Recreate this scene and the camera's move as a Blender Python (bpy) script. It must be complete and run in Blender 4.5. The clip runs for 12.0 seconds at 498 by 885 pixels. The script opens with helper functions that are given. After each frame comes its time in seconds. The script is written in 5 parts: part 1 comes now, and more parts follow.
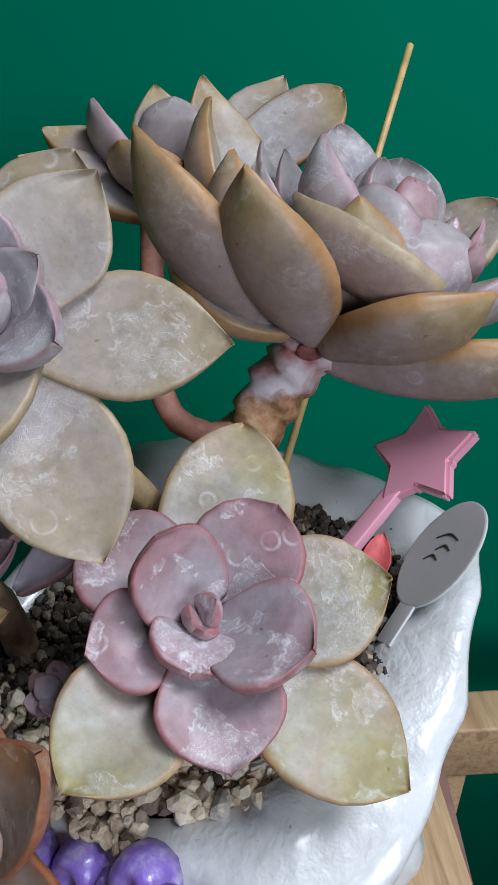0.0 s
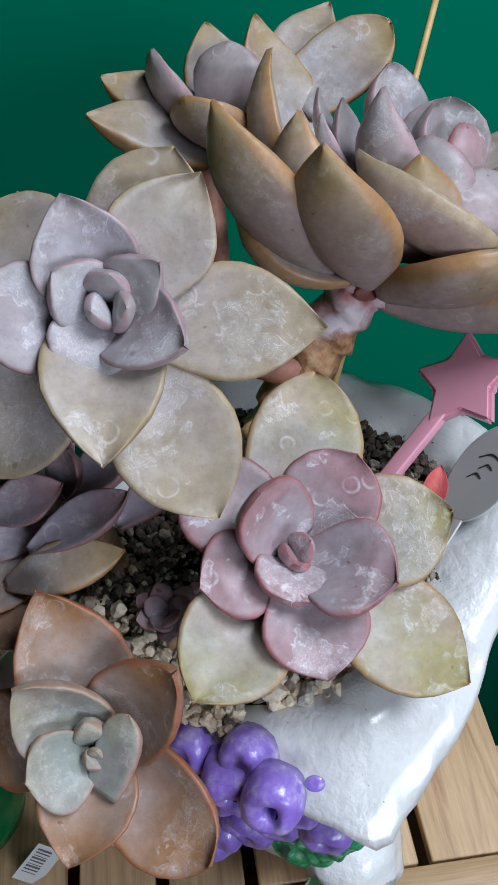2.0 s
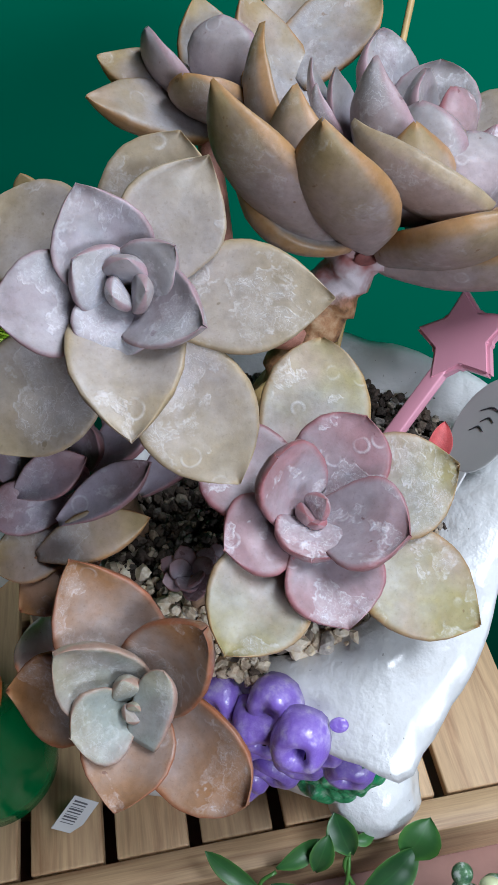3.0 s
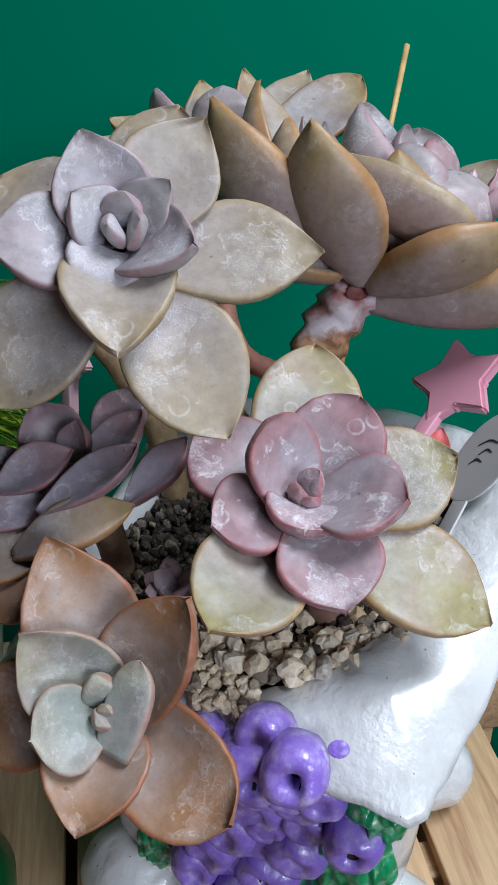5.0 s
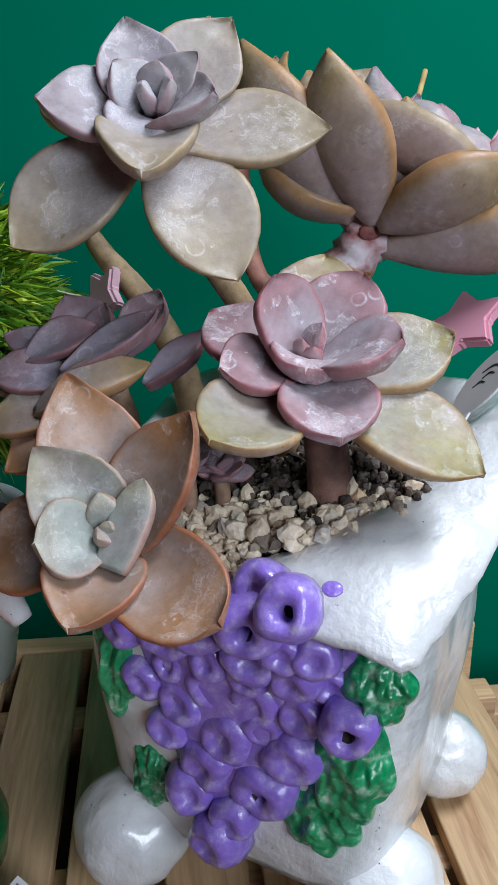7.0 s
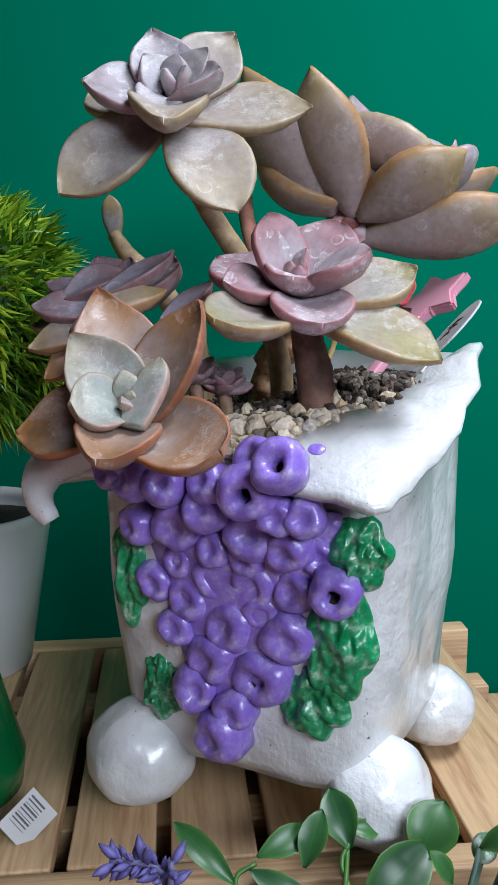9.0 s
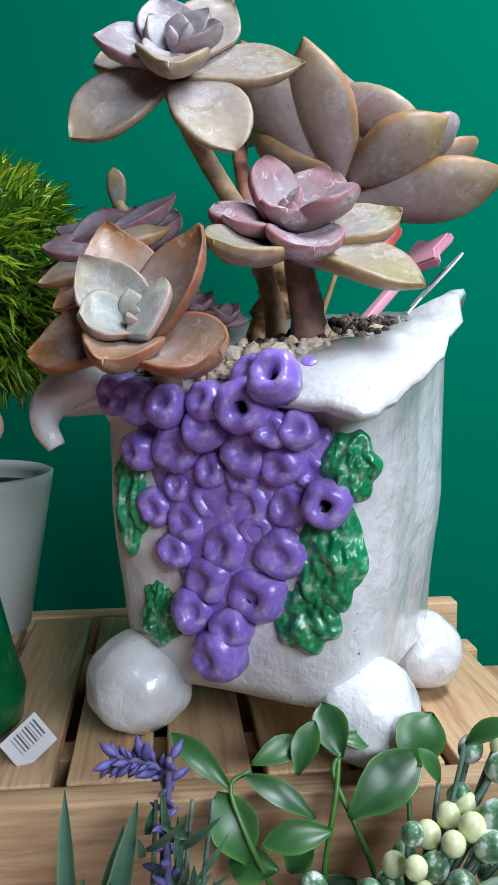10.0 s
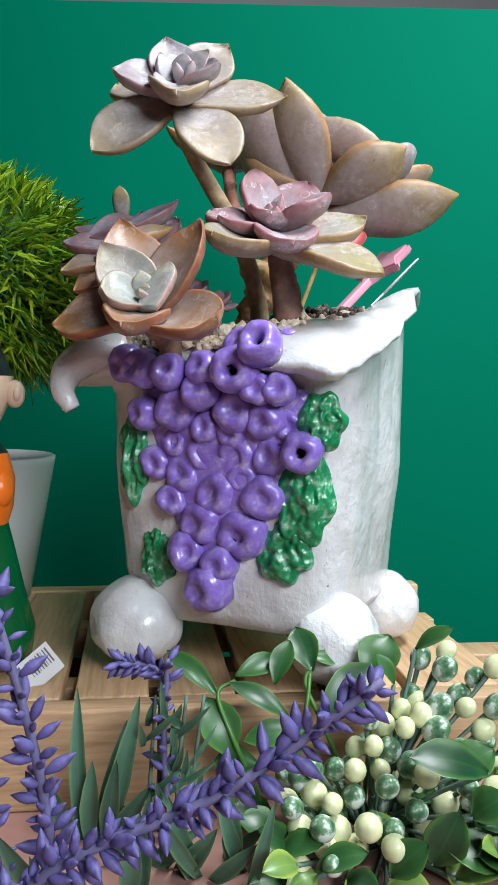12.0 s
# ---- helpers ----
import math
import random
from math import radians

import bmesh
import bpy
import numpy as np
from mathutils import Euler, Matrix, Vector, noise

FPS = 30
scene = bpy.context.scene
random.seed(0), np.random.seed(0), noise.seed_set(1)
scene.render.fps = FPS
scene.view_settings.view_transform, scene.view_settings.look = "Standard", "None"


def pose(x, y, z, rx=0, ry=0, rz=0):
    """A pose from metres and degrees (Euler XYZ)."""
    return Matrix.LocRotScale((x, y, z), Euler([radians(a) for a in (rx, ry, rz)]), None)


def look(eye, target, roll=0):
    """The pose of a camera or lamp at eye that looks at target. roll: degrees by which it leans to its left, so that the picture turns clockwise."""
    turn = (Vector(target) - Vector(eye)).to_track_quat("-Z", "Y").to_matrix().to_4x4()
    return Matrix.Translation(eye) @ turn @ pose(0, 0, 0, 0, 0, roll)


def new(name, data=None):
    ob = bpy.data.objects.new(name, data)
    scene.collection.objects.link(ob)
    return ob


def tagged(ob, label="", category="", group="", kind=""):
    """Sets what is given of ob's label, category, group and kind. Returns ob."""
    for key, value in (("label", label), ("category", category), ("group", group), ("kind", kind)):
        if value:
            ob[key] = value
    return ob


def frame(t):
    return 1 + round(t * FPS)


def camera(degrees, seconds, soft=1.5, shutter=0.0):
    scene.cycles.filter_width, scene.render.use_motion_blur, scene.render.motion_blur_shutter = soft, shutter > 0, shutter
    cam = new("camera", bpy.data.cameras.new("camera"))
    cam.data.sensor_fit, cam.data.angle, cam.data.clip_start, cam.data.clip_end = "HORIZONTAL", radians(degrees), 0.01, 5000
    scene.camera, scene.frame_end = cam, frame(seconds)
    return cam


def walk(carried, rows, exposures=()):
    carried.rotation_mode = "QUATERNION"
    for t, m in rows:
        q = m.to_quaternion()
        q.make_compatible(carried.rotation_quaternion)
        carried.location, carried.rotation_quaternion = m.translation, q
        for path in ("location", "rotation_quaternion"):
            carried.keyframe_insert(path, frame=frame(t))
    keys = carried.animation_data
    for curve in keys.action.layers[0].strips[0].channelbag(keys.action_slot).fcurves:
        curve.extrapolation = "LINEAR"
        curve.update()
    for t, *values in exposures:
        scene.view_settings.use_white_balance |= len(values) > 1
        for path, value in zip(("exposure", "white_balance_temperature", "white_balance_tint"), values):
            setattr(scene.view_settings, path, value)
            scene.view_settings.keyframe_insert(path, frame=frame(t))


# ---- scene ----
cam = camera(33.3, 12.0)
PATH = [
    (0, (0.049, 0.019, 0.41), (0.101, 1.676, -0.71), 0.8),
    (0.5, (0.03, 0.017, 0.423), (0.09, 1.597, -0.802), 1.3),
    (1, (0.024, 0.018, 0.433), (0.094, 1.532, -0.873), 1.3),
    (1.5, (0.02, 0.021, 0.446), (0.103, 1.491, -0.908), 0.9),
    (2, (0.019, 0.017, 0.454), (0.101, 1.436, -0.952), -0.2),
    (2.5, (0.01, 0.019, 0.453), (0.099, 1.382, -1.008), -1.7),
    (3, (0.012, 0.011, 0.466), (0.101, 1.354, -1.015), -2.7),
    (3.2, (0.014, 0.006, 0.462), (0.096, 1.39, -0.98), -2.9),
    (4.8, (0.005, -0.047, 0.392), (0.153, 1.722, -0.531), -1.6),
    (5, (0.009, -0.037, 0.395), (0.141, 1.677, -0.627), -1.6),
    (5.5, (0.01, -0.051, 0.374), (0.118, 1.721, -0.547), -1.1),
    (6, (0.007, -0.063, 0.357), (0.09, 1.747, -0.491), -0.4),
    (6.5, (0.011, -0.076, 0.335), (0.071, 1.768, -0.438), -0.1),
    (7, (0.015, -0.094, 0.317), (0.066, 1.78, -0.379), -0.3),
    (7.2, (0.012, -0.098, 0.308), (0.07, 1.794, -0.335), -0.6),
    (8.8, (0.019, -0.163, 0.254), (0.036, 1.801, -0.126), -0.7),
    (9, (0.017, -0.17, 0.243), (0.048, 1.797, -0.116), -0.5),
    (9.5, (0.014, -0.184, 0.219), (0.055, 1.792, -0.088), -0.3),
    (10, (0.015, -0.198, 0.194), (0.063, 1.787, -0.051), -0.2),
    (10.5, (0.014, -0.212, 0.183), (0.079, 1.777, -0.017), 0.4),
    (11, (0.012, -0.231, 0.171), (0.096, 1.761, 0.012), 0.9),
    (11.5, (0.009, -0.253, 0.16), (0.116, 1.74, 0.031), 0.7),
    (12, (0.006, -0.269, 0.157), (0.118, 1.724, 0.033), 0.8),
]
EXPOSURES = [(0, -0.52, 5900, 10.5), (1, -0.62, 5820, 10.5), (3, -0.38, 5820, 10.5), (5, -0.36, 5850, 10.5), (7, -0.26, 5850, 11), (9.5, 0.02, 5850, 11.5), (12, 0.34, 6200, 10)]
walk(cam, [(t, look(eye, target, roll)) for t, eye, target, roll in PATH], EXPOSURES)

# ---------------- light ----------------
world = bpy.data.worlds.new("world")
scene.world = world
world.use_nodes = True
world.node_tree.nodes["Background"].inputs[0].default_value = (0.86, 0.93, 1.0, 1)
world.node_tree.nodes["Background"].inputs[1].default_value = 0.003


def area_lamp(name, eye, target, w, h, power, colour):
    lamp = bpy.data.lights.new(name, "AREA")
    lamp.shape, lamp.size, lamp.size_y, lamp.energy, lamp.color = "RECTANGLE", w, h, power, colour
    ob = new(name, lamp)
    ob.matrix_world = look(eye, target)
    return ob


# main overhead light from the upper right, its fitting unseen
area_lamp("ceiling_light", (0.55, 0.0, 1.25), (0.06, 0.2, 0.12), 0.6, 0.3, 18.0, (0.97, 0.99, 1.0))
# low fill lamp added in front to brighten the planter and leaf faces
area_lamp("ceiling_light", (0.72, -1.15, 0.8), (0.05, 0.2, 0.12), 0.9, 0.45, 21.0, (0.93, 0.97, 1.0))


# ---------------- materials ----------------
class Nodes:
    """A small builder for node materials."""

    def __init__(self, name):
        self.mat = bpy.data.materials.new(name)
        self.mat.use_nodes = True
        self.tree = self.mat.node_tree
        self.bsdf = self.tree.nodes["Principled BSDF"]

    def add(self, kind, **sets):
        n = self.tree.nodes.new(kind)
        for k, v in sets.items():
            if k == "operation":
                n.operation = v
            elif k == "data_type":
                n.data_type = v
            elif k == "blend_type":
                n.blend_type = v
            elif k == "feature":
                n.feature = v
        return n

    def wire(self, a, b):
        self.tree.links.new(a, b)

    def coords(self):
        return self.add("ShaderNodeTexCoord")

    def noise(self, scale, detail=4.0, rough=0.55, vec=None, distort=0.0):
        n = self.add("ShaderNodeTexNoise")
        n.inputs["Scale"].default_value = scale
        n.inputs["Detail"].default_value = detail
        n.inputs["Roughness"].default_value = rough
        n.inputs["Distortion"].default_value = distort
        self.wire(vec or self.coords().outputs["Object"], n.inputs["Vector"])
        return n.outputs["Fac"]

    def ramp(self, fac, stops):
        n = self.add("ShaderNodeValToRGB")
        el = n.color_ramp.elements
        while len(el) < len(stops):
            el.new(0.5)
        for e, (p, c) in zip(el, stops):
            e.position = p
            e.color = (c, c, c, 1) if isinstance(c, (int, float)) else (*c, 1)
        self.wire(fac, n.inputs["Fac"])
        return n.outputs["Color"]

    def math(self, op, a, b=0.0):
        n = self.add("ShaderNodeMath", operation=op)
        for s, v in zip(n.inputs, (a, b)):
            if isinstance(v, (int, float)):
                s.default_value = v
            else:
                self.wire(v, s)
        return n.outputs[0]

    def mix(self, fac, a, b, blend="MIX"):
        n = self.add("ShaderNodeMix", data_type="RGBA", blend_type=blend)
        for s, v in ((n.inputs[0], fac), (n.inputs[6], a), (n.inputs[7], b)):
            if isinstance(v, (int, float)):
                s.default_value = v
            elif isinstance(v, tuple):
                s.default_value = (*v, 1)
            else:
                self.wire(v, s)
        return n.outputs[2]

    def bump(self, height, strength, distance=0.001):
        n = self.add("ShaderNodeBump")
        n.inputs["Strength"].default_value = strength
        n.inputs["Distance"].default_value = distance
        self.wire(height, n.inputs["Height"])
        self.wire(n.outputs[0], self.bsdf.inputs["Normal"])

    def set(self, colour=None, rough=None, spec=None, sss=None, coat=None):
        for key, v in (("Base Color", colour), ("Roughness", rough), ("Specular IOR Level", spec), ("Subsurface Weight", sss), ("Coat Weight", coat)):
            if v is None:
                continue
            s = self.bsdf.inputs[key]
            if isinstance(v, tuple):
                s.default_value = (*v, 1)
            elif isinstance(v, (int, float)):
                s.default_value = v
            else:
                self.wire(v, s)
        if sss:
            self.bsdf.inputs["Subsurface Radius"].default_value = (0.004, 0.0025, 0.0015)
            self.bsdf.inputs["Subsurface Scale"].default_value = 0.6
        return self.mat


def plain(name, colour, rough=0.5, vary=0.12, scale=60.0, bump=0.15):
    m = Nodes(name)
    f = m.noise(scale, 5)
    dark = tuple(c * (1 - vary) for c in colour)
    light = tuple(min(1, c * (1 + vary)) for c in colour)
    m.bump(m.noise(scale * 8, 4), bump, 0.0004)
    return m.set(m.ramp(f, [(0.3, dark), (0.7, light)]), rough)


def leaf_material(name, inner, outer, rim, rim_at=0.86, crust=0.5, blush=None):
    """Powdery succulent skin: bloom in the middle, greener towards the rim, coloured edge, dried white scale."""
    m = Nodes(name)
    tc = m.coords()
    info = m.add("ShaderNodeObjectInfo")
    shift = m.add("ShaderNodeVectorMath", operation="ADD")
    m.wire(tc.outputs["Object"], shift.inputs[0])
    scaled = m.add("ShaderNodeVectorMath", operation="SCALE")
    comb = m.add("ShaderNodeCombineXYZ")
    m.wire(info.outputs["Random"], comb.inputs[0])
    m.wire(info.outputs["Random"], comb.inputs[1])
    m.wire(comb.outputs[0], scaled.inputs[0])
    scaled.inputs["Scale"].default_value = 3.0
    m.wire(scaled.outputs[0], shift.inputs[1])
    vec = shift.outputs[0]
    sep = m.add("ShaderNodeSeparateXYZ")
    m.wire(tc.outputs["UV"], sep.inputs[0])
    along, across = sep.outputs[0], sep.outputs[1]
    side = m.math("ABSOLUTE", m.math("SUBTRACT", m.math("MULTIPLY", across, 2.0), 1.0))
    n1 = m.noise(70, 4, 0.6, vec)
    n2 = m.noise(260, 5, 0.6, vec)
    edge = m.math("MAXIMUM", side, m.math("POWER", along, 4.0))
    tint = m.math("MAXIMUM", m.math("MULTIPLY", m.math("POWER", side, 3.0), 0.75), m.math("POWER", along, 1.5))
    tint = m.math("ADD", tint, m.math("MULTIPLY", m.math("SUBTRACT", n1, 0.5), 0.9))
    tint = m.math("ADD", tint, m.math("MULTIPLY", m.math("SUBTRACT", info.outputs["Random"], 0.5), 0.25))
    body = m.mix(m.ramp(tint, [(0.22, 0.0), (0.78, 1.0)]), inner, outer)
    if blush:
        body = m.mix(m.math("MULTIPLY", m.ramp(m.noise(45, 3, 0.5, vec), [(0.46, 0.0), (0.7, 1.0)]), 0.6), body, blush)
    # the underside keeps a mauve middle and tans towards its edges
    lower = m.add("ShaderNodeUVMap")
    lower.uv_map = "Underside"
    lsep = m.add("ShaderNodeSeparateXYZ")
    m.wire(lower.outputs[0], lsep.inputs[0])
    rosy = (min(1, inner[0] * 1.08), inner[1] * 0.86, inner[2] * 0.8)
    below = m.mix(m.ramp(tint, [(0.3, 0.0), (0.95, 1.0)]), rosy, outer)
    body = m.mix(m.math("MULTIPLY", m.ramp(lsep.outputs[0], [(0.45, 0.0), (0.8, 1.0)]), 0.75), body, below)
    rim_n = m.math("ADD", edge, m.math("MULTIPLY", m.math("SUBTRACT", n1, 0.5), 0.2))
    body = m.mix(m.math("MULTIPLY", m.ramp(rim_n, [(rim_at - 0.08, 0.0), (min(0.999, rim_at + 0.08), 1.0)]), 0.65), body, rim)
    body = m.mix(0.28, body, m.ramp(n2, [(0.3, (0.24, 0.23, 0.21)), (0.7, (0.74, 0.73, 0.75))]), "OVERLAY")
    body = m.mix(0.35, body, m.ramp(m.noise(28, 4, 0.6, vec), [(0.32, (0.34, 0.33, 0.3)), (0.68, (0.62, 0.61, 0.64))]), "OVERLAY")
    pores = m.ramp(m.noise(900, 2, 0.5, vec), [(0.3, 1.0), (0.4, 0.0)])
    body = m.mix(m.math("MULTIPLY", pores, 0.18), body, tuple(c * 0.4 for c in outer))
    dots = m.ramp(m.noise(230, 2, 0.5, vec), [(0.24, 1.0), (0.27, 0.0)])
    body = m.mix(m.math("MULTIPLY", dots, 0.6), body, tuple(c * 0.45 for c in rim))
    # dried scale: wormy white lines, shore lines of former drops and a thin film
    worm = m.math("ABSOLUTE", m.math("SUBTRACT", m.noise(170, 4, 0.6, vec, 0.5), 0.5))
    lines = m.ramp(worm, [(0.004, 1.0), (0.02, 0.0)])
    thread = m.math("ABSOLUTE", m.math("SUBTRACT", m.noise(420, 3, 0.6, vec, 0.6), 0.5))
    threads = m.ramp(thread, [(0.008, 1.0), (0.04, 0.0)])
    zone = m.noise(34, 5, 0.62, vec, 0.2)
    zone_mid = m.ramp(zone, [(0.54, 0.0), (0.6, 1.0)])
    shore = m.ramp(zone, [(0.53, 0.0), (0.545, 1.0), (0.55, 1.0), (0.575, 0.0)])
    patch = m.ramp(m.noise(120, 5, 0.65, vec, 0.3), [(0.54, 0.0), (0.6, 1.0)])
    film = m.math("MULTIPLY", zone_mid, m.math("ADD", m.math("MULTIPLY", m.math("MAXIMUM", lines, m.math("MULTIPLY", threads, 0.4)), 0.42), m.math("ADD", m.math("MULTIPLY", patch, 0.16), 0.2)))
    film = m.math("MAXIMUM", film, m.math("MULTIPLY", shore, m.ramp(n2, [(0.4, 0.0), (0.62, 0.6)])))
    # round marks of dried drops
    cell = m.add("ShaderNodeTexVoronoi")
    cell.inputs["Scale"].default_value = 85.0
    m.wire(vec, cell.inputs["Vector"])
    ring = m.ramp(cell.outputs["Distance"], [(0.2, 0.0), (0.24, 1.0), (0.26, 1.0), (0.3, 0.0)])
    film = m.math("MAXIMUM", film, m.math("MULTIPLY", ring, m.math("MULTIPLY", m.ramp(m.noise(50, 2, 0.5, vec), [(0.52, 0.0), (0.6, 0.6)]), m.ramp(n2, [(0.35, 0.2), (0.6, 1.0)]))))
    inside = m.ramp(edge, [(0.75, 1.0), (0.97, 0.2)])
    film = m.math("MULTIPLY", m.math("MULTIPLY", film, crust), inside)
    body = m.mix(film, body, (0.76, 0.75, 0.79))
    m.bump(m.math("ADD", m.math("MULTIPLY", n2, 0.5), m.math("ADD", m.math("MULTIPLY", film, 0.9), m.math("MULTIPLY", n1, 1.2))), 0.4, 0.0006)
    return m.set(body, m.ramp(n1, [(0.3, 0.36), (0.7, 0.55)]), 0.45, 0.12)


GREY_LEAF = leaf_material("grey_mauve_leaf", (0.40, 0.355, 0.335), (0.345, 0.28, 0.19), (0.38, 0.28, 0.15), 0.96, 0.55, (0.35, 0.31, 0.27))
INNER_LEAF = leaf_material("lilac_inner_leaf", (0.37, 0.36, 0.39), (0.34, 0.315, 0.315), (0.36, 0.2, 0.23), 0.96, 0.65, (0.35, 0.27, 0.3))
PINK_LEAF = leaf_material("pink_leaf", (0.385, 0.335, 0.365), (0.35, 0.225, 0.245), (0.33, 0.09, 0.1), 0.93, 1.1, (0.355, 0.165, 0.18))
OLIVE_LEAF = leaf_material("olive_pink_leaf", (0.375, 0.36, 0.335), (0.315, 0.275, 0.125), (0.37, 0.2, 0.075), 0.95, 0.65, (0.36, 0.26, 0.22))
ORANGE_LEAF = leaf_material("orange_brown_leaf", (0.345, 0.28, 0.25), (0.32, 0.16, 0.065), (0.28, 0.075, 0.035), 0.94, 0.5, (0.34, 0.195, 0.11))
GREEN_LEAF = leaf_material("pale_green_leaf", (0.305, 0.335, 0.305), (0.315, 0.295, 0.215), (0.37, 0.2, 0.155), 0.95, 0.4, (0.34, 0.27, 0.265))
PURPLE_LEAF = leaf_material("dusky_purple_leaf", (0.31, 0.275, 0.325), (0.235, 0.16, 0.18), (0.24, 0.1, 0.1), 0.93, 0.45, (0.34, 0.18, 0.19))
BACK_LEAF = leaf_material("tan_mauve_leaf", (0.36, 0.34, 0.345), (0.315, 0.235, 0.115), (0.4, 0.19, 0.055), 0.94, 0.35, (0.345, 0.25, 0.22))
STEM = plain("brown_stem", (0.24, 0.15, 0.095), 0.6, 0.4, 180, 0.5)
ROSY_STEM = plain("red_brown_stem", (0.17, 0.09, 0.065), 0.65, 0.5, 140, 0.8)
OLIVE_STEM = plain("olive_tan_stem", (0.37, 0.26, 0.14), 0.55, 0.35, 160, 0.5)
PINK_STEM = plain("reddish_stem", (0.4, 0.18, 0.13), 0.55, 0.3, 150, 0.4)


def wood_material(name, light, dark, scale=1.0):
    m = Nodes(name)
    tc = m.coords()
    info = m.add("ShaderNodeObjectInfo")
    mp = m.add("ShaderNodeMapping")
    mp.inputs["Scale"].default_value = (60 * scale, 4 * scale, 60 * scale)
    comb = m.add("ShaderNodeCombineXYZ")
    m.wire(m.math("MULTIPLY", info.outputs["Random"], 9.0), comb.inputs[0])
    m.wire(m.math("MULTIPLY", info.outputs["Random"], 5.0), comb.inputs[1])
    m.wire(comb.outputs[0], mp.inputs["Location"])
    m.wire(tc.outputs["Object"], mp.inputs["Vector"])
    grain = m.noise(1.6, 6, 0.62, mp.outputs[0], 1.2)
    fine = m.noise(7, 4, 0.6, mp.outputs[0])
    col = m.ramp(grain, [(0.32, dark), (0.5, light), (0.72, tuple(c * 1.12 for c in light))])
    col = m.mix(0.25, col, m.ramp(fine, [(0.35, 0.25), (0.65, 0.75)]), "OVERLAY")
    tint = m.math("ADD", m.math("MULTIPLY", info.outputs["Random"], 0.3), 0.85)
    col = m.mix(1.0, col, tint, "MULTIPLY")
    m.bump(fine, 0.2, 0.0004)
    return m.set(col, 0.5)


PINE = wood_material("pale_pine", (0.52, 0.345, 0.19), (0.36, 0.205, 0.105))


def glaze_material():
    m = Nodes("white_glaze")
    tc = m.coords()
    stain = m.noise(22, 5, 0.6)
    brush_map = m.add("ShaderNodeMapping")
    brush_map.inputs["Scale"].default_value = (500, 500, 60)
    m.wire(tc.outputs["Object"], brush_map.inputs["Vector"])
    brush = m.noise(1.0, 4, 0.6, brush_map.outputs[0])
    lumps = m.noise(65, 4, 0.55)
    col = m.ramp(stain, [(0.3, (0.53, 0.53, 0.52)), (0.5, (0.69, 0.7, 0.71)), (0.8, (0.78, 0.78, 0.78))])
    col = m.mix(m.math("MULTIPLY", m.ramp(m.noise(90, 5, 0.65, None, 0.5), [(0.55, 0.0), (0.75, 1.0)]), 0.3), col, (0.5, 0.47, 0.43))
    spots = m.ramp(m.noise(420, 2, 0.5), [(0.25, 1.0), (0.28, 0.0)])
    zone = m.ramp(m.noise(30, 2), [(0.4, 0.15), (0.6, 1.0)])
    col = m.mix(m.math("MULTIPLY", spots, zone), col, (0.1, 0.09, 0.08))
    m.bump(m.math("ADD", m.math("MULTIPLY", brush, 0.12), lumps), 0.62, 0.0035)
    m.bsdf.inputs["Coat Roughness"].default_value = 0.12
    return m.set(col, 0.32, 0.5, None, 0.75)


GLAZE = glaze_material()


def painted_material(name, thick, thin, bare, at):
    m = Nodes(name)
    f = m.noise(160, 5, 0.6)
    g = m.noise(420, 4, 0.6)
    col = m.ramp(f, [(at - 0.18, bare), (at, thin), (at + 0.14, thick)])
    m.bump(m.math("ADD", f, m.math("MULTIPLY", g, 0.4)), 0.55, 0.001)
    m.bsdf.inputs["Coat Roughness"].default_value = 0.1
    return m.set(col, 0.3, 0.5, None, 0.4)


VIOLET = painted_material("violet_glaze", (0.235, 0.14, 0.56), (0.31, 0.215, 0.63), (0.58, 0.52, 0.72), 0.44)
LEAF_GLAZE = painted_material("green_glaze", (0.006, 0.18, 0.06), (0.025, 0.28, 0.11), (0.42, 0.58, 0.45), 0.46)


def board_material():
    m = Nodes("green_board")
    f = m.noise(3, 4)
    m.bump(m.noise(900, 3), 0.06, 0.0003)
    return m.set(m.ramp(f, [(0.3, (0.001, 0.102, 0.057)), (0.7, (0.001, 0.113, 0.064))]), 0.8, 0.025)


BOARD = board_material()


def gravel_material():
    m = Nodes("crushed_stone")
    geo = m.add("ShaderNodeNewGeometry")
    n = m.noise(500, 4, 0.6)
    col = m.ramp(geo.outputs["Random Per Island"], [(0.0, (0.12, 0.09, 0.07)), (0.1, (0.3, 0.24, 0.18)), (0.2, (0.6, 0.49, 0.35)), (0.7, (0.76, 0.66, 0.51)), (0.86, (0.42, 0.38, 0.34)), (1.0, (0.7, 0.52, 0.32))])
    col = m.mix(0.5, col, m.ramp(n, [(0.3, 0.15), (0.7, 0.75)]), "OVERLAY")
    m.bump(n, 0.6, 0.0006)
    return m.set(col, 0.85)


def crumb_material():
    m = Nodes("soil_crumb")
    geo = m.add("ShaderNodeNewGeometry")
    n = m.noise(600, 4, 0.6)
    col = m.ramp(geo.outputs["Random Per Island"], [(0.0, (0.025, 0.018, 0.014)), (0.4, (0.06, 0.042, 0.032)), (0.68, (0.13, 0.095, 0.07)), (0.86, (0.17, 0.155, 0.14)), (1.0, (0.38, 0.3, 0.21))])
    col = m.mix(0.5, col, m.ramp(n, [(0.3, 0.15), (0.7, 0.75)]), "OVERLAY")
    m.bump(n, 0.7, 0.0006)
    return m.set(col, 0.9)


